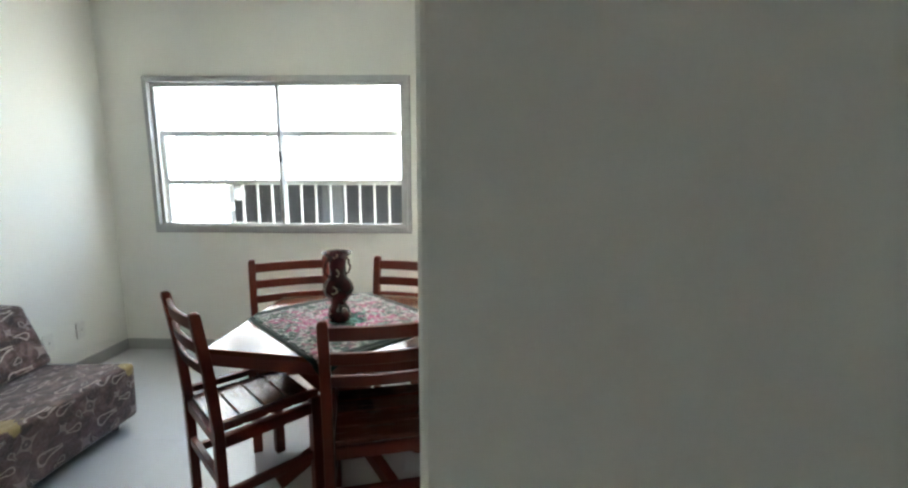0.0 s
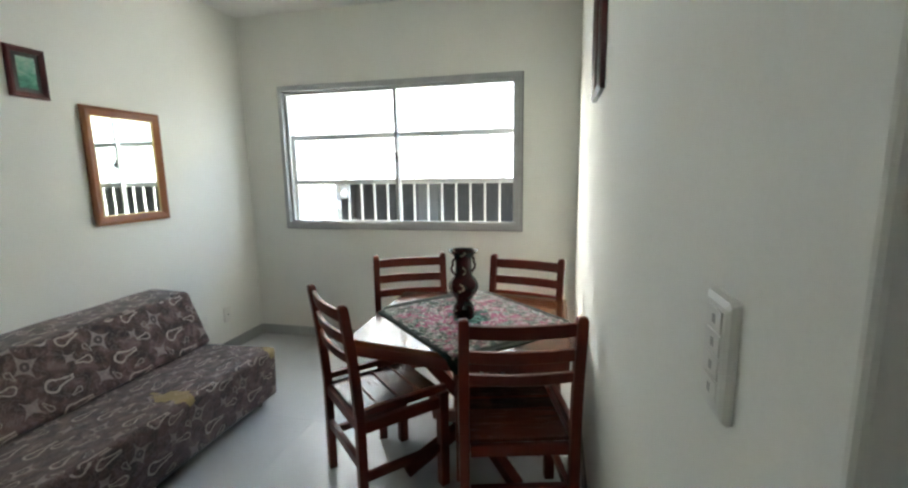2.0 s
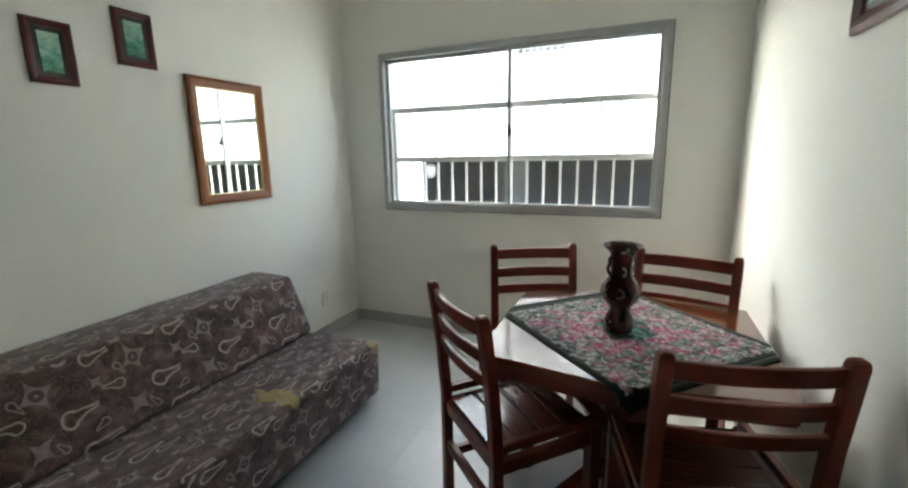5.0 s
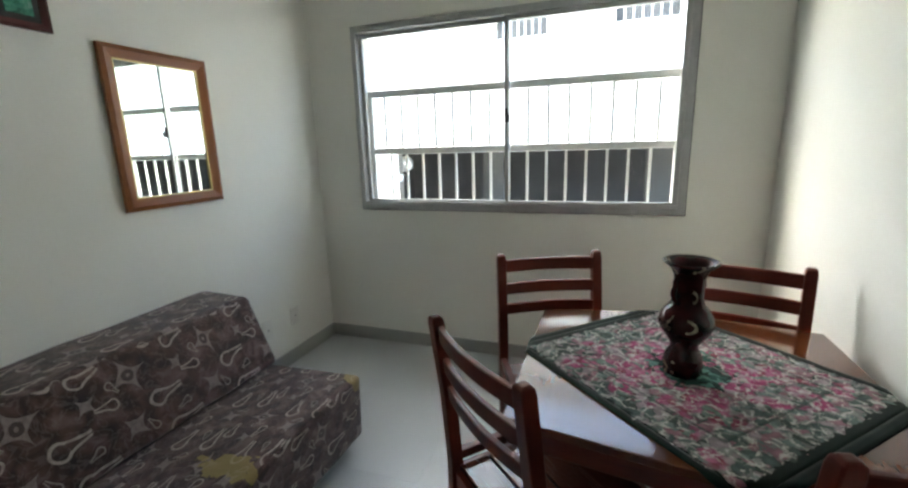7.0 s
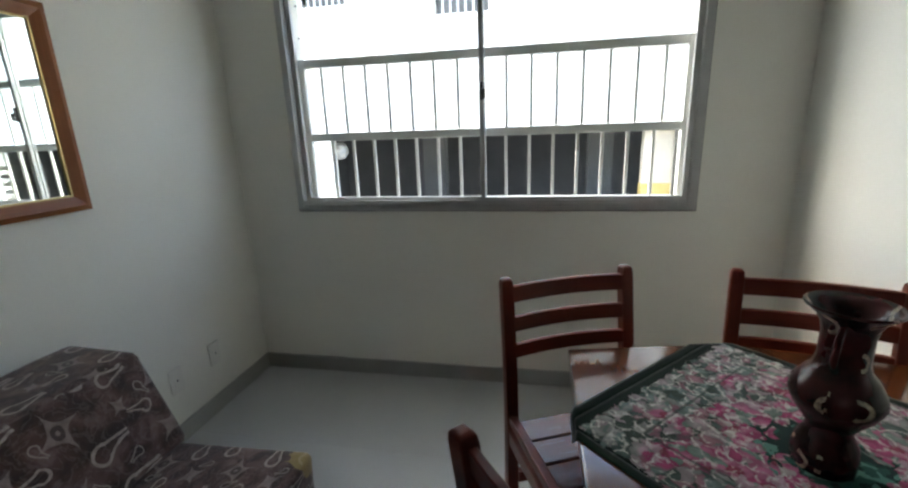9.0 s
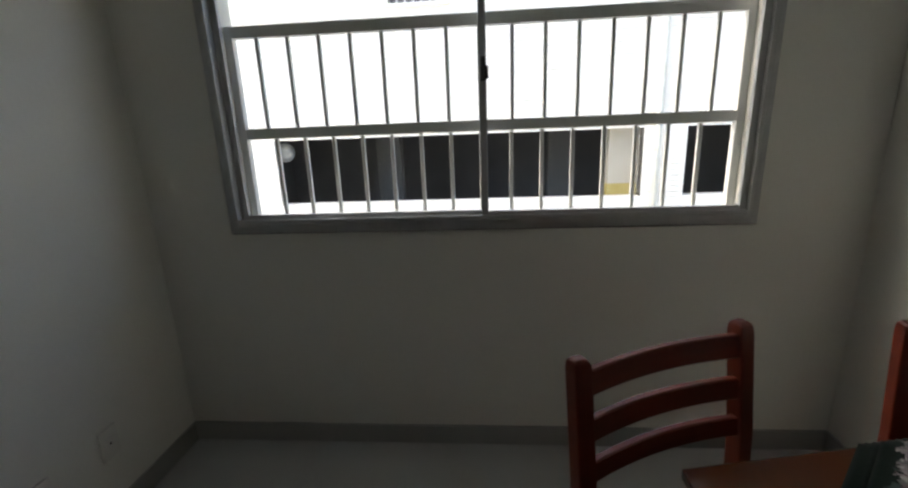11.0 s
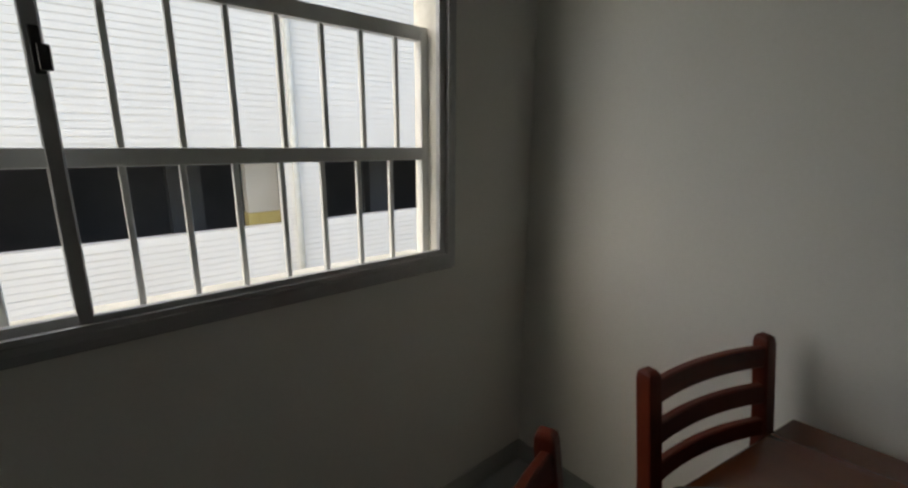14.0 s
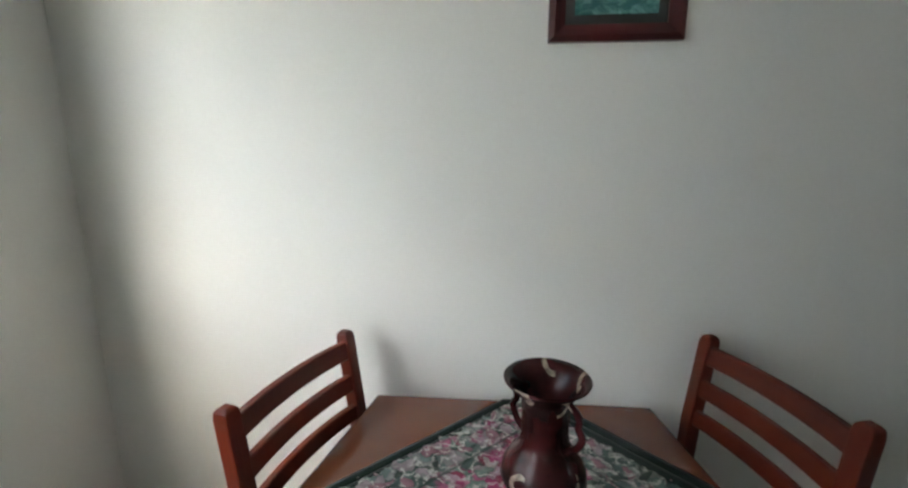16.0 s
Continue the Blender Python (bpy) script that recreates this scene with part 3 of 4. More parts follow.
bmesh.ops.create_cone(bolt_bm, cap_ends=True, segments=10, radius1=0.006, radius2=0.004, depth=0.006, matrix=Matrix.Rotation(radians(90), 4, "Y"))
bolt_mesh = mesh_of("bolt", bolt_bm, GARAGE)
for gx in (WX0 + 0.021, WX1 - 0.021):
    for k in range(7):
        o = new("bolt", bolt_mesh)
        o.parent = reveal
        o.location = (gx, FRONT + 0.12, 1.06 + 0.15 * k)

# ---- outside ----
bm = bmesh.new()
bmesh.ops.create_grid(bm, x_segments=8, y_segments=8, size=300)
ground = single("ground", bm, CONCRETE, "grey concrete courtyard ground", "ground", "structure")
ground.location = (0, 0, -1.4)

# out-of-view wall, added to warm the light entering the south opening
bm = bmesh.new()
box(bm, -9, 9, -3.7, -3.5, -1.4, 3.1)
single("wall_bounce", bm, JAMB, "unseen cream wall added behind the house to bounce warm light", "wall", "structure")

FY = 9.2
house = thing("opposite_building", "white-painted brick building with dark garage openings", "building")
H0, H1 = -1.4, 4.9
holes = [(-4.82, 1.235, 0.115, 1.20), (1.895, 7.4, 0.115, 1.20), (-5.1, -4.3, 3.45, 4.2), (-2.72, -1.82, 3.17, 4.2), (-0.70, 0.26, 3.24, 4.2)]
X0, X1 = -7.4, 12.4
bm = bmesh.new()
COURSE = 0.088
n = int((H1 - H0) / COURSE)
for k in range(n):
    za, zb = H0 + k * COURSE, H0 + (k + 1) * COURSE
    cuts = sorted((a, b) for a, b, lo, hi in holes if (za + zb) / 2 > lo and (za + zb) / 2 < hi)
    x = X0
    for a, b in cuts + [(X1, X1)]:
        while x < a - 0.01:
            q = min(a, x + random.uniform(0.5, 2.2))
            box(bm, x, q, FY - random.uniform(0, 0.005), FY + 0.22, za + random.uniform(0, 0.003), zb - random.uniform(0.002, 0.011))
            x = q
        x = b
part("wall", bm, FACADE, house)
bm = bmesh.new()
cols = sorted({X0, X1, *(h[0] for h in holes), *(h[1] for h in holes)})
zs = sorted({H0, H1, *(h[2] for h in holes), *(h[3] for h in holes)})
for xa, xb in zip(cols, cols[1:]):
    for za, zb in zip(zs, zs[1:]):
        if not any(xa >= h[0] - 1e-6 and xb <= h[1] + 1e-6 and za >= h[2] - 1e-6 and zb <= h[3] + 1e-6 for h in holes):
            box(bm, xa, xb, FY + 0.014, FY + 0.20, za, zb)
part("mortar", bm, FACADE, house)
boxed("roof", CONCRETE, house, X0, X1, FY - 0.4, FY + 7, H1, H1 + 0.25)
# the unlit depth of the garage is put into these walls' near-black colour
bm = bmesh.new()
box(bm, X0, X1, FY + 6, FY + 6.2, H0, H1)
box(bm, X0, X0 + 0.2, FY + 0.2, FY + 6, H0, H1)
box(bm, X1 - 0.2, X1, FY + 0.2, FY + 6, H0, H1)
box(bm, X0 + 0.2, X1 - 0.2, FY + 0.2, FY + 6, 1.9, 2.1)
part("inner_wall", bm, GARAGE, house, "inside walls coloured near-black to read as unlit")
# columns in dark grey, the dimness of the garage put into their colour
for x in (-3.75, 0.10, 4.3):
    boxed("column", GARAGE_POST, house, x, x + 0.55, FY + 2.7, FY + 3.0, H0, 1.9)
boxed("pier", BEIGE, house, 0.76, 1.235, FY + 0.24, FY + 0.44, 0.30, 1.9, bevel=0.01, label="beige plastered pier")
boxed("pier_foot", YELLOW, house, 0.75, 1.235, FY + 0.23, FY + 0.45, H0, 0.30, bevel=0.01, label="yellow painted foot")
bm = bmesh.new()
tube(bm, [(1.43, FY - 0.05, z) for z in (H0, 1.5, 3.4, H1)], 0.045, 10)
part("downpipe", bm, JAMB, house, "white painted downpipe", smooth=True)
bm = bmesh.new()
bmesh.ops.create_uvsphere(bm, u_segments=24, v_segments=14, radius=0.17, matrix=Matrix.Translation((-4.86, FY + 0.45, 0.99)))
part("globe_lamp", bm, PALE_GLASS, house, "pale globe lamp, unlit", smooth=True)
for k, h in enumerate(holes[2:]):
    w = thing("window", "", "")
    w.parent = house
    # pane greyed instead of near-black, imitating glare that washes out dark glass
    boxed("pane", GARAGE_POST, w, h[0], h[1], FY + 0.15, FY + 0.17, h[2], h[3])
    boxed("sill", FACADE, w, h[0] - 0.05, h[1] + 0.05, FY - 0.06, FY + 0.14, h[2] - 0.05, h[2], bevel=0.005)
    for q in range(1, 7):
        xq = h[0] + (h[1] - h[0]) * q / 7
        boxed("window_bar", WHITE_IRON, w, xq - 0.012, xq + 0.012, FY + 0.02, FY + 0.045, h[2], h[3])

# ---- dining table ----
TZ = 0.70
table = thing("dining_table", "six-sided varnished reddish wooden dining table", "table", at=pose(-0.440, 2.140, 0))
HEX = [(0.456, -0.375), (0.456, 0.375), (0, 0.462), (-0.456, 0.375), (-0.456, -0.375), (0, -0.447)]


def prism(bm, outline, z0, z1, k=1.0):
    lo = [bm.verts.new((x * k, y * k, z0)) for x, y in outline]
    hi = [bm.verts.new((x * k, y * k, z1)) for x, y in outline]
    bm.faces.new(lo[::-1])
    bm.faces.new(hi)
    for i in range(len(lo)):
        bm.faces.new((lo[i], lo[(i + 1) % len(lo)], hi[(i + 1) % len(hi)], hi[i]))


bm = bmesh.new()
prism(bm, HEX, TZ - 0.022, TZ)
soften(bm, 0.004)
part("tabletop", bm, TABLE_WOOD, table)
for i in range(6):
    bm = bmesh.new()
    (xa, ya), (xb, yb) = HEX[i], HEX[(i + 1) % 6]
    beam(bm, (xa * 0.965, ya * 0.965, TZ - 0.047), (xb * 0.965, yb * 0.965, TZ - 0.047), 0.022, 0.05)
    soften(bm, 0.002, 1)
    part("apron", bm, MAHOGANY_X, table)
boxed("pedestal", MAHOGANY_Z, table, -0.055, 0.055, -0.055, 0.055, 0.03, TZ - 0.023, bevel=0.006)
for k in range(4):
    a = radians(45 + 90 * k)
    c, s_ = math.cos(a), math.sin(a)
    bm = bmesh.new()
    beam(bm, (0.05 * c, 0.05 * s_, 0.30), (0.33 * c, 0.33 * s_, TZ - 0.045), 0.04, 0.05)
    soften(bm, 0.003, 1)
    part("brace", bm, MAHOGANY_Z, table)
    bm = bmesh.new()
    beam(bm, (0.04 * c, 0.04 * s_, 0.16), (0.36 * c, 0.36 * s_, 0.035), 0.045, 0.06)
    soften(bm, 0.004, 1)
    part("foot", bm, MAHOGANY_Z, table)

# ---- table cover, draped over the edges ----
def past_edge(x, y):
    """How far a point lies outside the table's outline, and the outward direction there."""
    worst, way = -9, (0, 0)
    for i in range(6):
        (xa, ya), (xb, yb) = HEX[i], HEX[(i + 1) % 6]
        run = math.hypot(xb - xa, yb - ya)
        nx, ny = (yb - ya) / run, -(xb - xa) / run
        d = (x - xa) * nx + (y - ya) * ny
        if d > worst:
            worst, way = d, (nx, ny)
    return worst, way


def cover():
    cx, cy, half_u, half_v, n = 0.003, -0.007, 0.340, 0.395, 84
    turn = radians(45)
    points = []
    for i in range(n + 1):
        row = []
        for j in range(n + 1):
            u, v = (2 * i / n - 1) * half_u, (2 * j / n - 1) * half_v
            x, y = u * math.cos(turn) - v * math.sin(turn) + cx, u * math.sin(turn) + v * math.cos(turn) + cy
            d, (nx, ny) = past_edge(x, y)
            z = 0.0022 + 0.0012 * noise.noise((x * 14, y * 14, 0))
            if d > 0:
                # the cloth turns over the edge and hangs, flaring a little
                out = 0.005 + 0.12 * d + 0.006 * noise.noise((x * 22, y * 22, 4))
                x, y = x - nx * (d - min(d, out)), y - ny * (d - min(d, out))
                z -= 0.97 * max(0.0, d - 0.003)
            x, y = x - cx, y - cy
            row.append((x * math.cos(turn) + y * math.sin(turn), -x * math.sin(turn) + y * math.cos(turn), z))
        points.append(row)
    ob = thing("table_cover", "woven floral cover with a dark green border on the table", "tablecloth", at=pose(-0.440 + cx, 2.140 + cy, TZ, 0, 0, 45))
    rim = 3
    for name, label in (("woven_field", "pink roses among sage leaves"), ("hem", "plain dark green hem")):
        b = bmesh.new()
        weave = b.loops.layers.uv.new("weave")
        grid = [[b.verts.new(p) for p in row] for row in points]
        for i in range(n):
            for j in range(n):
                if (min(i, j, n - 1 - i, n - 1 - j) < rim) == (name == "hem"):
                    f = b.faces.new((grid[i][j], grid[i + 1][j], grid[i + 1][j + 1], grid[i][j + 1]))
                    for lp, (p, q) in zip(f.loops, ((i, j), (i + 1, j), (i + 1, j + 1), (i, j + 1))):
                        lp[weave].uv = ((2 * p / n - 1) * half_u, (2 * q / n - 1) * half_v)
        bmesh.ops.delete(b, geom=[v for v in b.verts if not v.link_faces], context="VERTS")
        cloth = part(name, b, TAPESTRY, ob, label, smooth=True)
        sol = cloth.modifiers.new("thickness", "SOLIDIFY")
        sol.thickness, sol.offset = 0.0012, 1


cover()

# ---- vase ----
vase = thing("vase", "dark brown glazed clay vase with cream scrolls and two handles", "vase", at=pose(-0.461, 2.106, TZ + 0.007, 0, 0, 48))
bm = bmesh.new()
PROFILE = [(0.044, 0.0), (0.048, 0.005), (0.050, 0.03), (0.046, 0.054), (0.036, 0.073), (0.034, 0.086), (0.045, 0.103), (0.061, 0.126), (0.069, 0.147), (0.066, 0.166), (0.053, 0.188), (0.041, 0.203),
           (0.037, 0.222), (0.037, 0.265), (0.040, 0.284), (0.050, 0.300), (0.063, 0.312), (0.068, 0.316), (0.069, 0.319), (0.067, 0.321), (0.055, 0.308), (0.038, 0.283), (0.026, 0.255), (0.022, 0.2)]
lathe(bm, [(r if z > 0.295 else r * 1.02, z) for r, z in PROFILE], 48)
part("body", bm, GLAZE, vase, smooth=True)
for s_ in (-1, 1):
    bm = bmesh.new()
    pts = [(s_ * (0.037 + 0.031 * math.sin(math.pi * k / 18) ** 0.6 * (1.0 - 0.25 * math.exp(-((k - 11) / 2.0) ** 2))), 0, 0.208 + 0.084 * k / 18) for k in range(19)]
    tube(bm, pts, 0.006, 8)
    part("handle", bm, GLAZE, vase, smooth=True)


# ---- dining chairs ----
def slat(bm, z0, z1, y, bow, width, thick, rake):
    n = 12
    rows = []
    for i in range(n + 1):
        x = -width / 2 + width * i / n
        yb = y - bow * (1 - (2 * i / n - 1) ** 2)
        rows.append([bm.verts.new((x, yb - dy + (z - z0) * -rake, z)) for dy, z in ((0, z0), (0, z1), (thick, z1), (thick, z0))])
    for p, q in zip(rows, rows[1:]):
        for k in range(4):
            bm.faces.new((p[k], p[(k + 1) % 4], q[(k + 1) % 4], q[k]))
    bm.faces.new(rows[0])
    bm.faces.new(rows[-1][::-1])


def post(bm, x):
    """A back post: upright to the seat, raked back above it, with a rounded top."""
    levels = [(0.0, -0.190), (0.44, -0.190), (0.66, -0.205), (0.880, -0.233), (0.897, -0.235), (0.903, -0.236)]
    rows = []
    for i, (z, y) in enumerate(levels):
        w, d = (0.0185, 0.018) if i < 4 else ((0.0165, 0.016) if i == 4 else (0.010, 0.010))
        rows.append([bm.verts.new((x + sx * w, y + sy * d, z)) for sx, sy in ((-1, -1), (1, -1), (1, 1), (-1, 1))])
    for p, q in zip(rows, rows[1:]):
        for k in range(4):
            bm.faces.new((p[k], p[(k + 1) % 4], q[(k + 1) % 4], q[k]))
    bm.faces.new(rows[0][::-1])
    bm.faces.new(rows[-1])


def dining_chair():
    ch = thing("dining_chair", "dark reddish wooden dining chair with a slatted back and seat", "chair", "chairs round the table")
    for x in (-0.198, 0.198):
        bm = bmesh.new()
        post(bm, x)
        soften(bm, 0.004, 2)
        part("back_post", bm, MAHOGANY_Z, ch)
    for z0, z1 in ((0.828, 0.878), (0.738, 0.784), (0.656, 0.698)):
        bm = bmesh.new()
        slat(bm, z0, z1, -0.205 - (z0 - 0.66) * 0.125 + 0.012, 0.020, 0.366, 0.018, 0.125)
        soften(bm, 0.003, 1)
        part("back_slat", bm, MAHOGANY_X, ch)
    for x in (-0.200, 0.200):
        boxed("front_leg", MAHOGANY_Z, ch, x - 0.021, x + 0.021, 0.165, 0.207, 0, 0.446, bevel=0.004)
        boxed("seat_rail", MAHOGANY_Y, ch, x - 0.013, x + 0.013, -0.171, 0.200, 0.447, 0.475, bevel=0.004)
        boxed("seat_apron", MAHOGANY_Y, ch, x - 0.014, x + 0.014, -0.171, 0.165, 0.375, 0.420, bevel=0.003)
        boxed("side_stretcher", MAHOGANY_Y, ch, x - 0.012, x + 0.012, -0.171, 0.165, 0.165, 0.200, bevel=0.003)
    boxed("rear_stretcher", MAHOGANY_X, ch, -0.176, 0.176, -0.202, -0.178, 0.215, 0.255, bevel=0.003)
    boxed("front_rail", MAHOGANY_X, ch, -0.179, 0.179, 0.172, 0.196, 0.375, 0.420, bevel=0.003)
    boxed("rear_rail", MAHOGANY_X, ch, -0.176, 0.176, -0.200, -0.180, 0.375, 0.420, bevel=0.003)
    depth = 0.39 / 4
    for k in range(4):
        y0 = -0.185 + k * depth
        boxed("seat_slat", SEAT_WOOD, ch, -0.178, 0.178, y0, y0 + depth - 0.006, 0.421, 0.440, bevel=0.003, segments=1)
    return ch


def chair_at(mid, face):
    f = Vector(face).normalized()
    o = Vector(mid) + f * 0.235
    return pose(o.x, o.y, 0, 0, 0, math.degrees(math.atan2(-f.x, f.y)))


first = dining_chair()
first.matrix_basis = chair_at((-0.150, 1.569), (-0.246, 0.969))
for mid, face in (((-0.898, 2.629), (0.396, -0.918)), ((-0.205, 2.644), (-0.254, -0.967)), ((-0.953, 1.723), (0.691, 0.722))):
    copy_thing(first, chair_at(mid, face))


# ---- sofa bed ----
sofa = thing("sofa", "low armless sofa in a brown printed cover with cream loops", "sofa")
Y0, Y1 = 0.50, 2.395


def cushion(name, outline, puff, parent):
    """A long upholstered block with the given section, rounded and slightly uneven."""
    b = bmesh.new()
    n = 36
    lo = [b.verts.new((x, Y0, z)) for x, z in outline]
    hi = [b.verts.new((x, Y1, z)) for x, z in outline]
    b.faces.new(lo)
    b.faces.new(hi[::-1])
    for i in range(len(lo)):
        b.faces.new((lo[i], hi[i], hi[(i + 1) % len(hi)], lo[(i + 1) % len(lo)]))
    soften(b, 0.038, 4)
    long_edges = [e for e in b.edges if abs(e.verts[0].co.y - e.verts[1].co.y) > 1.0]
    bmesh.ops.subdivide_edges(b, edges=long_edges, cuts=n, use_grid_fill=True)
    uv = b.loops.layers.uv.new("cover")
    bmesh.ops.recalc_face_normals(b, faces=b.faces[:])
    for f in b.faces:
        n_ = f.normal
        for lp in f.loops:
            c = lp.vert.co
            if abs(n_.y) > 0.7:
                lp[uv].uv = (c.x + 7.3, c.z)
            elif n_.z > 0.75:
                lp[uv].uv = ((c.y - 1.467) * 1.15, (-c.x - 1.69) * 1.3)
            else:
                lp[uv].uv = (c.y - 1.467, (c.z - 0.36) * 1.05)
    for v in b.verts:
        c = v.co
        c += puff * Vector((noise.noise(c * 6.0), 0.6 * noise.noise(c * 5.0 + Vector((3, 1, 7))), noise.noise(c * 5.0 + Vector((9, 2, 4)))))
    return part(name, b, COVER, parent, smooth=True)


cushion("seat_cushion", [(-2.545, 0.055), (-1.698, 0.055), (-1.683, 0.364), (-2.545, 0.330)], 0.009, sofa)
cushion("back_cushion", [(-2.552, 0.350), (-2.132, 0.350), (-2.262, 0.672), (-2.545, 0.684)], 0.010, sofa)
for x in (-2.48, -1.78):
    for y in (Y0 + 0.08, Y1 - 0.08):
        bm = bmesh.new()
        bmesh.ops.create_cone(bm, cap_ends=True, segments=14, radius1=0.018, radius2=0.026, depth=0.06, matrix=Matrix.Translation((x, y, 0.03)))
        part("foot", bm, BLACK_PLASTIC, sofa)


# ---- framed things on the walls ----
def framed(name, label, category, wall_x, side, y0, y1, z0, z1, width, depth, mats, inner, inner_mat, group="", mount=0.0, slip=None):
    """A moulded frame on a wall that faces +x (side 1) or -x (side -1), with what it holds."""
    cy, cz = (y0 + y1) / 2, (z0 + z1) / 2
    ob = thing(name, label, category, group, at=Matrix.Translation((wall_x, cy, cz)))
    hy, hz = (y1 - y0) / 2, (z1 - z0) / 2

    def strip(a, b, up):
        n_in = width
        c = []
        for (y, z) in (a, b):
            iy = y - math.copysign(n_in, y)
            iz = z - math.copysign(n_in, z)
            ymid, zmid = y - math.copysign(n_in * 0.35, y), z - math.copysign(n_in * 0.35, z)
            c.append([(0.001, y, z), (depth * 0.75, y, z), (depth, ymid, zmid), (depth * 0.55, iy, iz), (0.001, iy, iz)])
        bm = bmesh.new()
        rows = [[bm.verts.new((side * x, y, z)) for x, y, z in r] for r in c]
        for k in range(5):
            bm.faces.new((rows[0][k], rows[0][(k + 1) % 5], rows[1][(k + 1) % 5], rows[1][k]))
        bm.faces.new(rows[0])
        bm.faces.new(rows[1][::-1])
        part("frame_strip", bm, mats[0] if up else mats[1], ob)

    strip((-hy, -hz), (-hy, hz), True)
    strip((hy, -hz), (hy, hz), True)
    strip((-hy, hz), (hy, hz), False)
    strip((-hy, -hz), (hy, -hz), False)
    w = width
    if slip:
        for b in ((-hy + w, -hy + w + 0.006, -hz + w, hz - w), (hy - w - 0.006, hy - w, -hz + w, hz - w), (-hy + w + 0.006, hy - w - 0.006, -hz + w, -hz + w + 0.006), (-hy + w + 0.006, hy - w - 0.006, hz - w - 0.006, hz - w)):
            xs = sorted((side * 0.002, side * depth * 0.5))
            boxed("slip", slip, ob, *xs, *b)
    if mount:
        xs = sorted((side * 0.002, side * 0.006))
        boxed("mount", BLACK_MOUNT, ob, *xs, -hy + w, hy - w, -hz + w, hz - w)
    xs = sorted((side * 0.003, side * (0.0085 if mount else 0.006)))
    boxed(inner, inner_mat, ob, *xs, -hy + w + mount + 0.001, hy - w - mount - 0.001, -hz + w + mount + 0.001, hz - w - mount - 0.001)
    return ob


mirror = framed("wall_mirror", "rectangular mirror in an orange-brown wooden frame", "mirror", LEFT, 1, 2.099, 2.588, 1.109, 1.772, 0.050, 0.024, (PINE_Z, PINE_Y), "mirror_glass", MIRROR, slip=GILT)
mirror.matrix_basis = mirror.matrix_basis @ pose(0.0022, 0, 0, 0, 0, 0.42)
for y0, y1, z0, z1 in ((1.470, 1.630, 1.651, 1.888), (1.797, 1.966, 1.768, 2.004), (1.130, 1.288, 1.517, 1.753)):
    framed("picture", "small green landscape print in a dark reddish frame", "picture", LEFT, 1, y0, y1, z0, z1, 0.026, 0.018, (FRAME_WOOD_Z, FRAME_WOOD_Y), "print", PRINT_GREEN, "pictures over the sofa", mount=0.018)
framed("picture", "teal print in a wide dark reddish wooden frame", "picture", RIGHT, -1, 1.742, 2.068, 1.646, 2.06, 0.040, 0.024, (FRAME_WOOD_Z, FRAME_WOOD_Y), "print", PRINT_TEAL, mount=0.022)


# ---- switches and sockets ----
def plate(name, label, category, x, side, y0, y1, z0, z1, modules):
    ob = thing(name, label, category, at=Matrix.Translation((x, (y0 + y1) / 2, (z0 + z1) / 2)))
    hy, hz = (y1 - y0) / 2, (z1 - z0) / 2
    xs = sorted((0, side * 0.009))
    boxed("plate", WHITE_PLASTIC, ob, *xs, -hy, hy, -hz, hz, bevel=0.003)
    for k in range(modules):
        zc = ((modules - 1) / 2 - k) * hz * 1.1 / max(modules, 1)
        h = hz * 0.42 / modules
        xs = sorted((side * 0.004, side * 0.0115))
        m = boxed("module", WHITE_PLASTIC, ob, *xs, -hy * 0.5, hy * 0.5, zc - h, zc + h, bevel=0.0015)
        xs = sorted((side * 0.0110, side * 0.0122))
        boxed("slot", SOCKET_HOLE, m, *xs, -0.0035, 0.0035, zc - 0.004, zc + 0.004, bevel=0.0004, segments=1)
    return ob


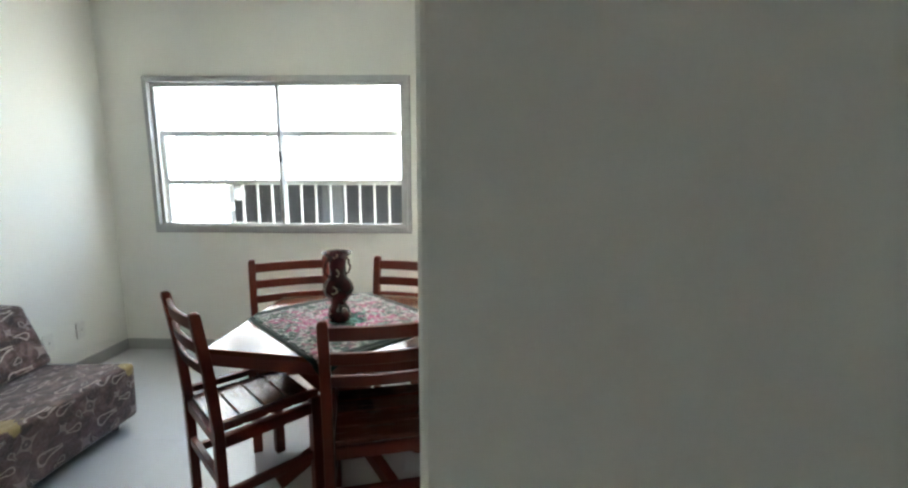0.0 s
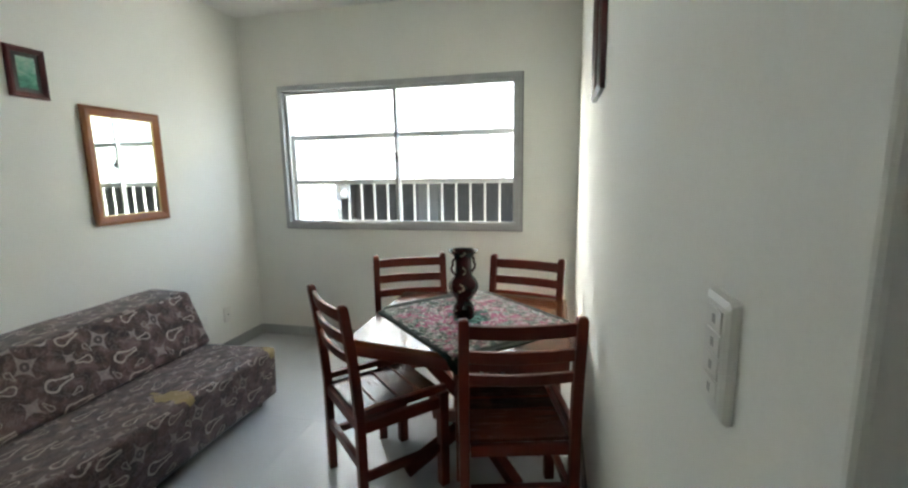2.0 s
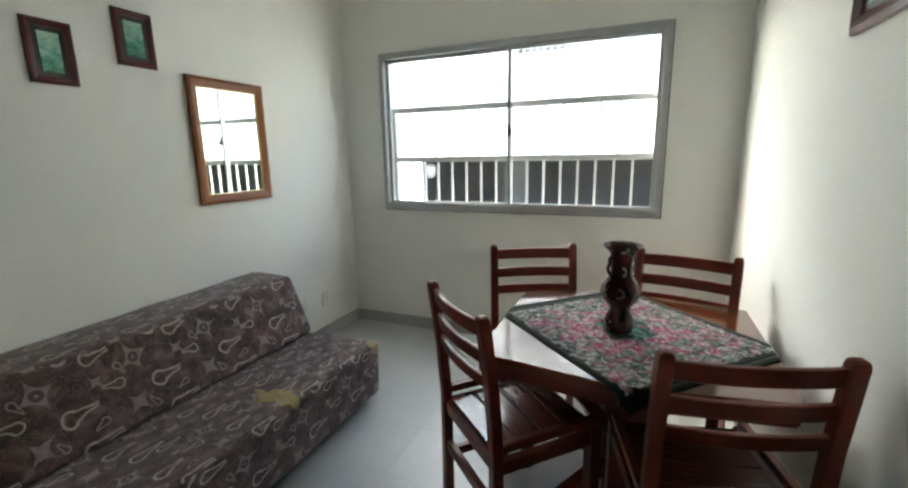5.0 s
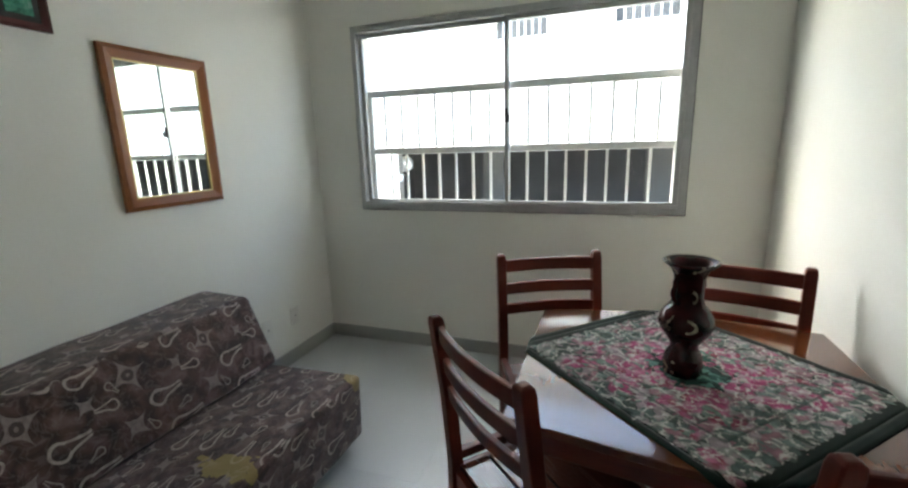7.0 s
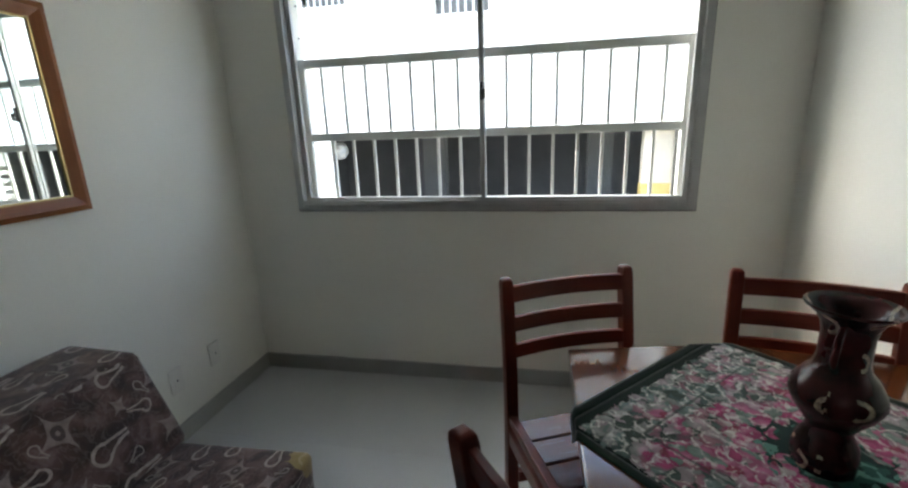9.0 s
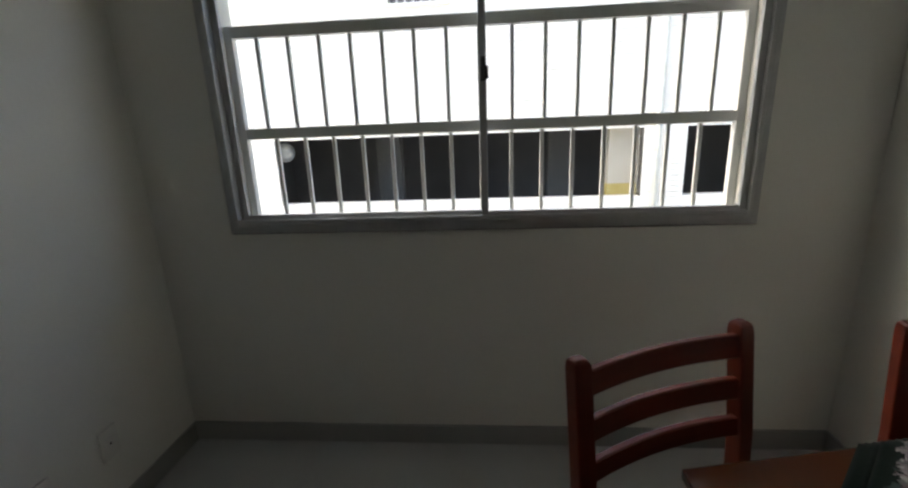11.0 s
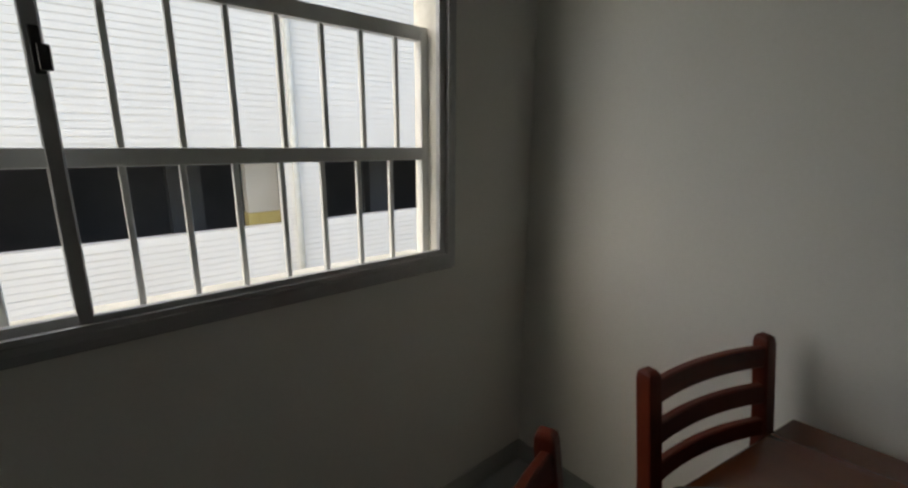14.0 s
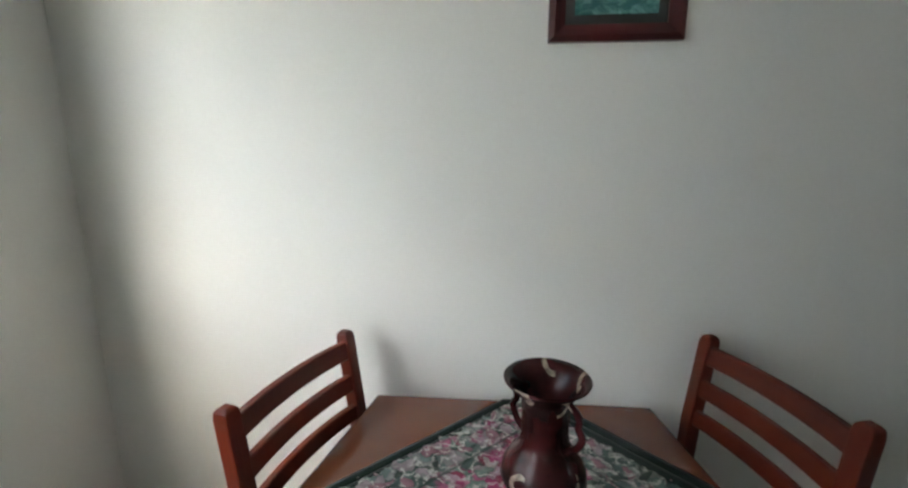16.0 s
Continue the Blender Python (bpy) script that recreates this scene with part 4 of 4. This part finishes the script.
# domed four-way plate beside the outside corner
sw = thing("switch_plate", "white domed switch plate on the wall beside the outside corner", "switch", at=Matrix.Translation((RIGHT, 0.584, 1.210)))
bm = bmesh.new()
rings = []
for dx, ky, kz in ((0, 1, 1), (-0.003, 1, 1), (-0.007, 0.93, 0.95), (-0.009, 0.76, 0.84)):
    rings.append([bm.verts.new((dx, 0.032 * ky * cy, 0.057 * kz * cz)) for cy, cz in ((-1, -0.94), (-0.86, -1), (0.86, -1), (1, -0.94), (1, 0.94), (0.86, 1), (-0.86, 1), (-1, 0.94))])
for lo, hi in zip(rings, rings[1:]):
    for i in range(8):
        bm.faces.new((lo[i], lo[(i + 1) % 8], hi[(i + 1) % 8], hi[i]))
bm.faces.new(rings[-1])
part("plate", bm, WHITE_PLASTIC, sw)
for k in range(4):
    zc = 0.033 - 0.0220 * k
    key = boxed("key", WHITE_PLASTIC, sw, -0.0103, -0.006, -0.017, 0.017, zc - 0.0102, zc + 0.0102, bevel=0.0010)
    boxed("slot", SLOT_GREY, key, -0.0108, -0.0100, -0.0035, 0.0035, zc - 0.0042, zc + 0.0042, bevel=0.0004, segments=1)
plate("socket", "white wall socket low beside the sofa", "socket", LEFT, 1, 2.748, 2.818, 0.24, 0.355, 1)
plate("socket", "white blank wall plate low near the corner", "socket", LEFT, 1, 2.99, 3.06, 0.245, 0.36, 1)

# ---- floor tiles ----
TILE = 0.60
bm = bmesh.new()
box(bm, 0.0004, TILE - 0.0004, 0.0004, TILE - 0.0004, -0.010, 0.0)
tile_mesh = mesh_of("tile", bm, PORCELAIN)
nx, ny = int((HALL_X - LEFT) / TILE), int((FRONT - BACK) / TILE)
for i in range(nx + 1):
    for j in range(ny + 1):
        x, y = LEFT + i * TILE, FRONT - (j + 1) * TILE
        if x + TILE <= HALL_X + 0.001 and y >= BACK - 0.001:
            o = new("tile", tile_mesh)
            o.parent = FLOOR
            o.location = (x, y, 0)
        else:
            xb, ya = min(x + TILE, HALL_X) - 0.001, max(y, BACK) + 0.001
            if xb - x > 0.02 and y + TILE - ya > 0.02:
                boxed("tile", PORCELAIN, FLOOR, x + 0.001, xb, ya, y + TILE - 0.001, -0.010, 0.0, bevel=0.0008, segments=1)
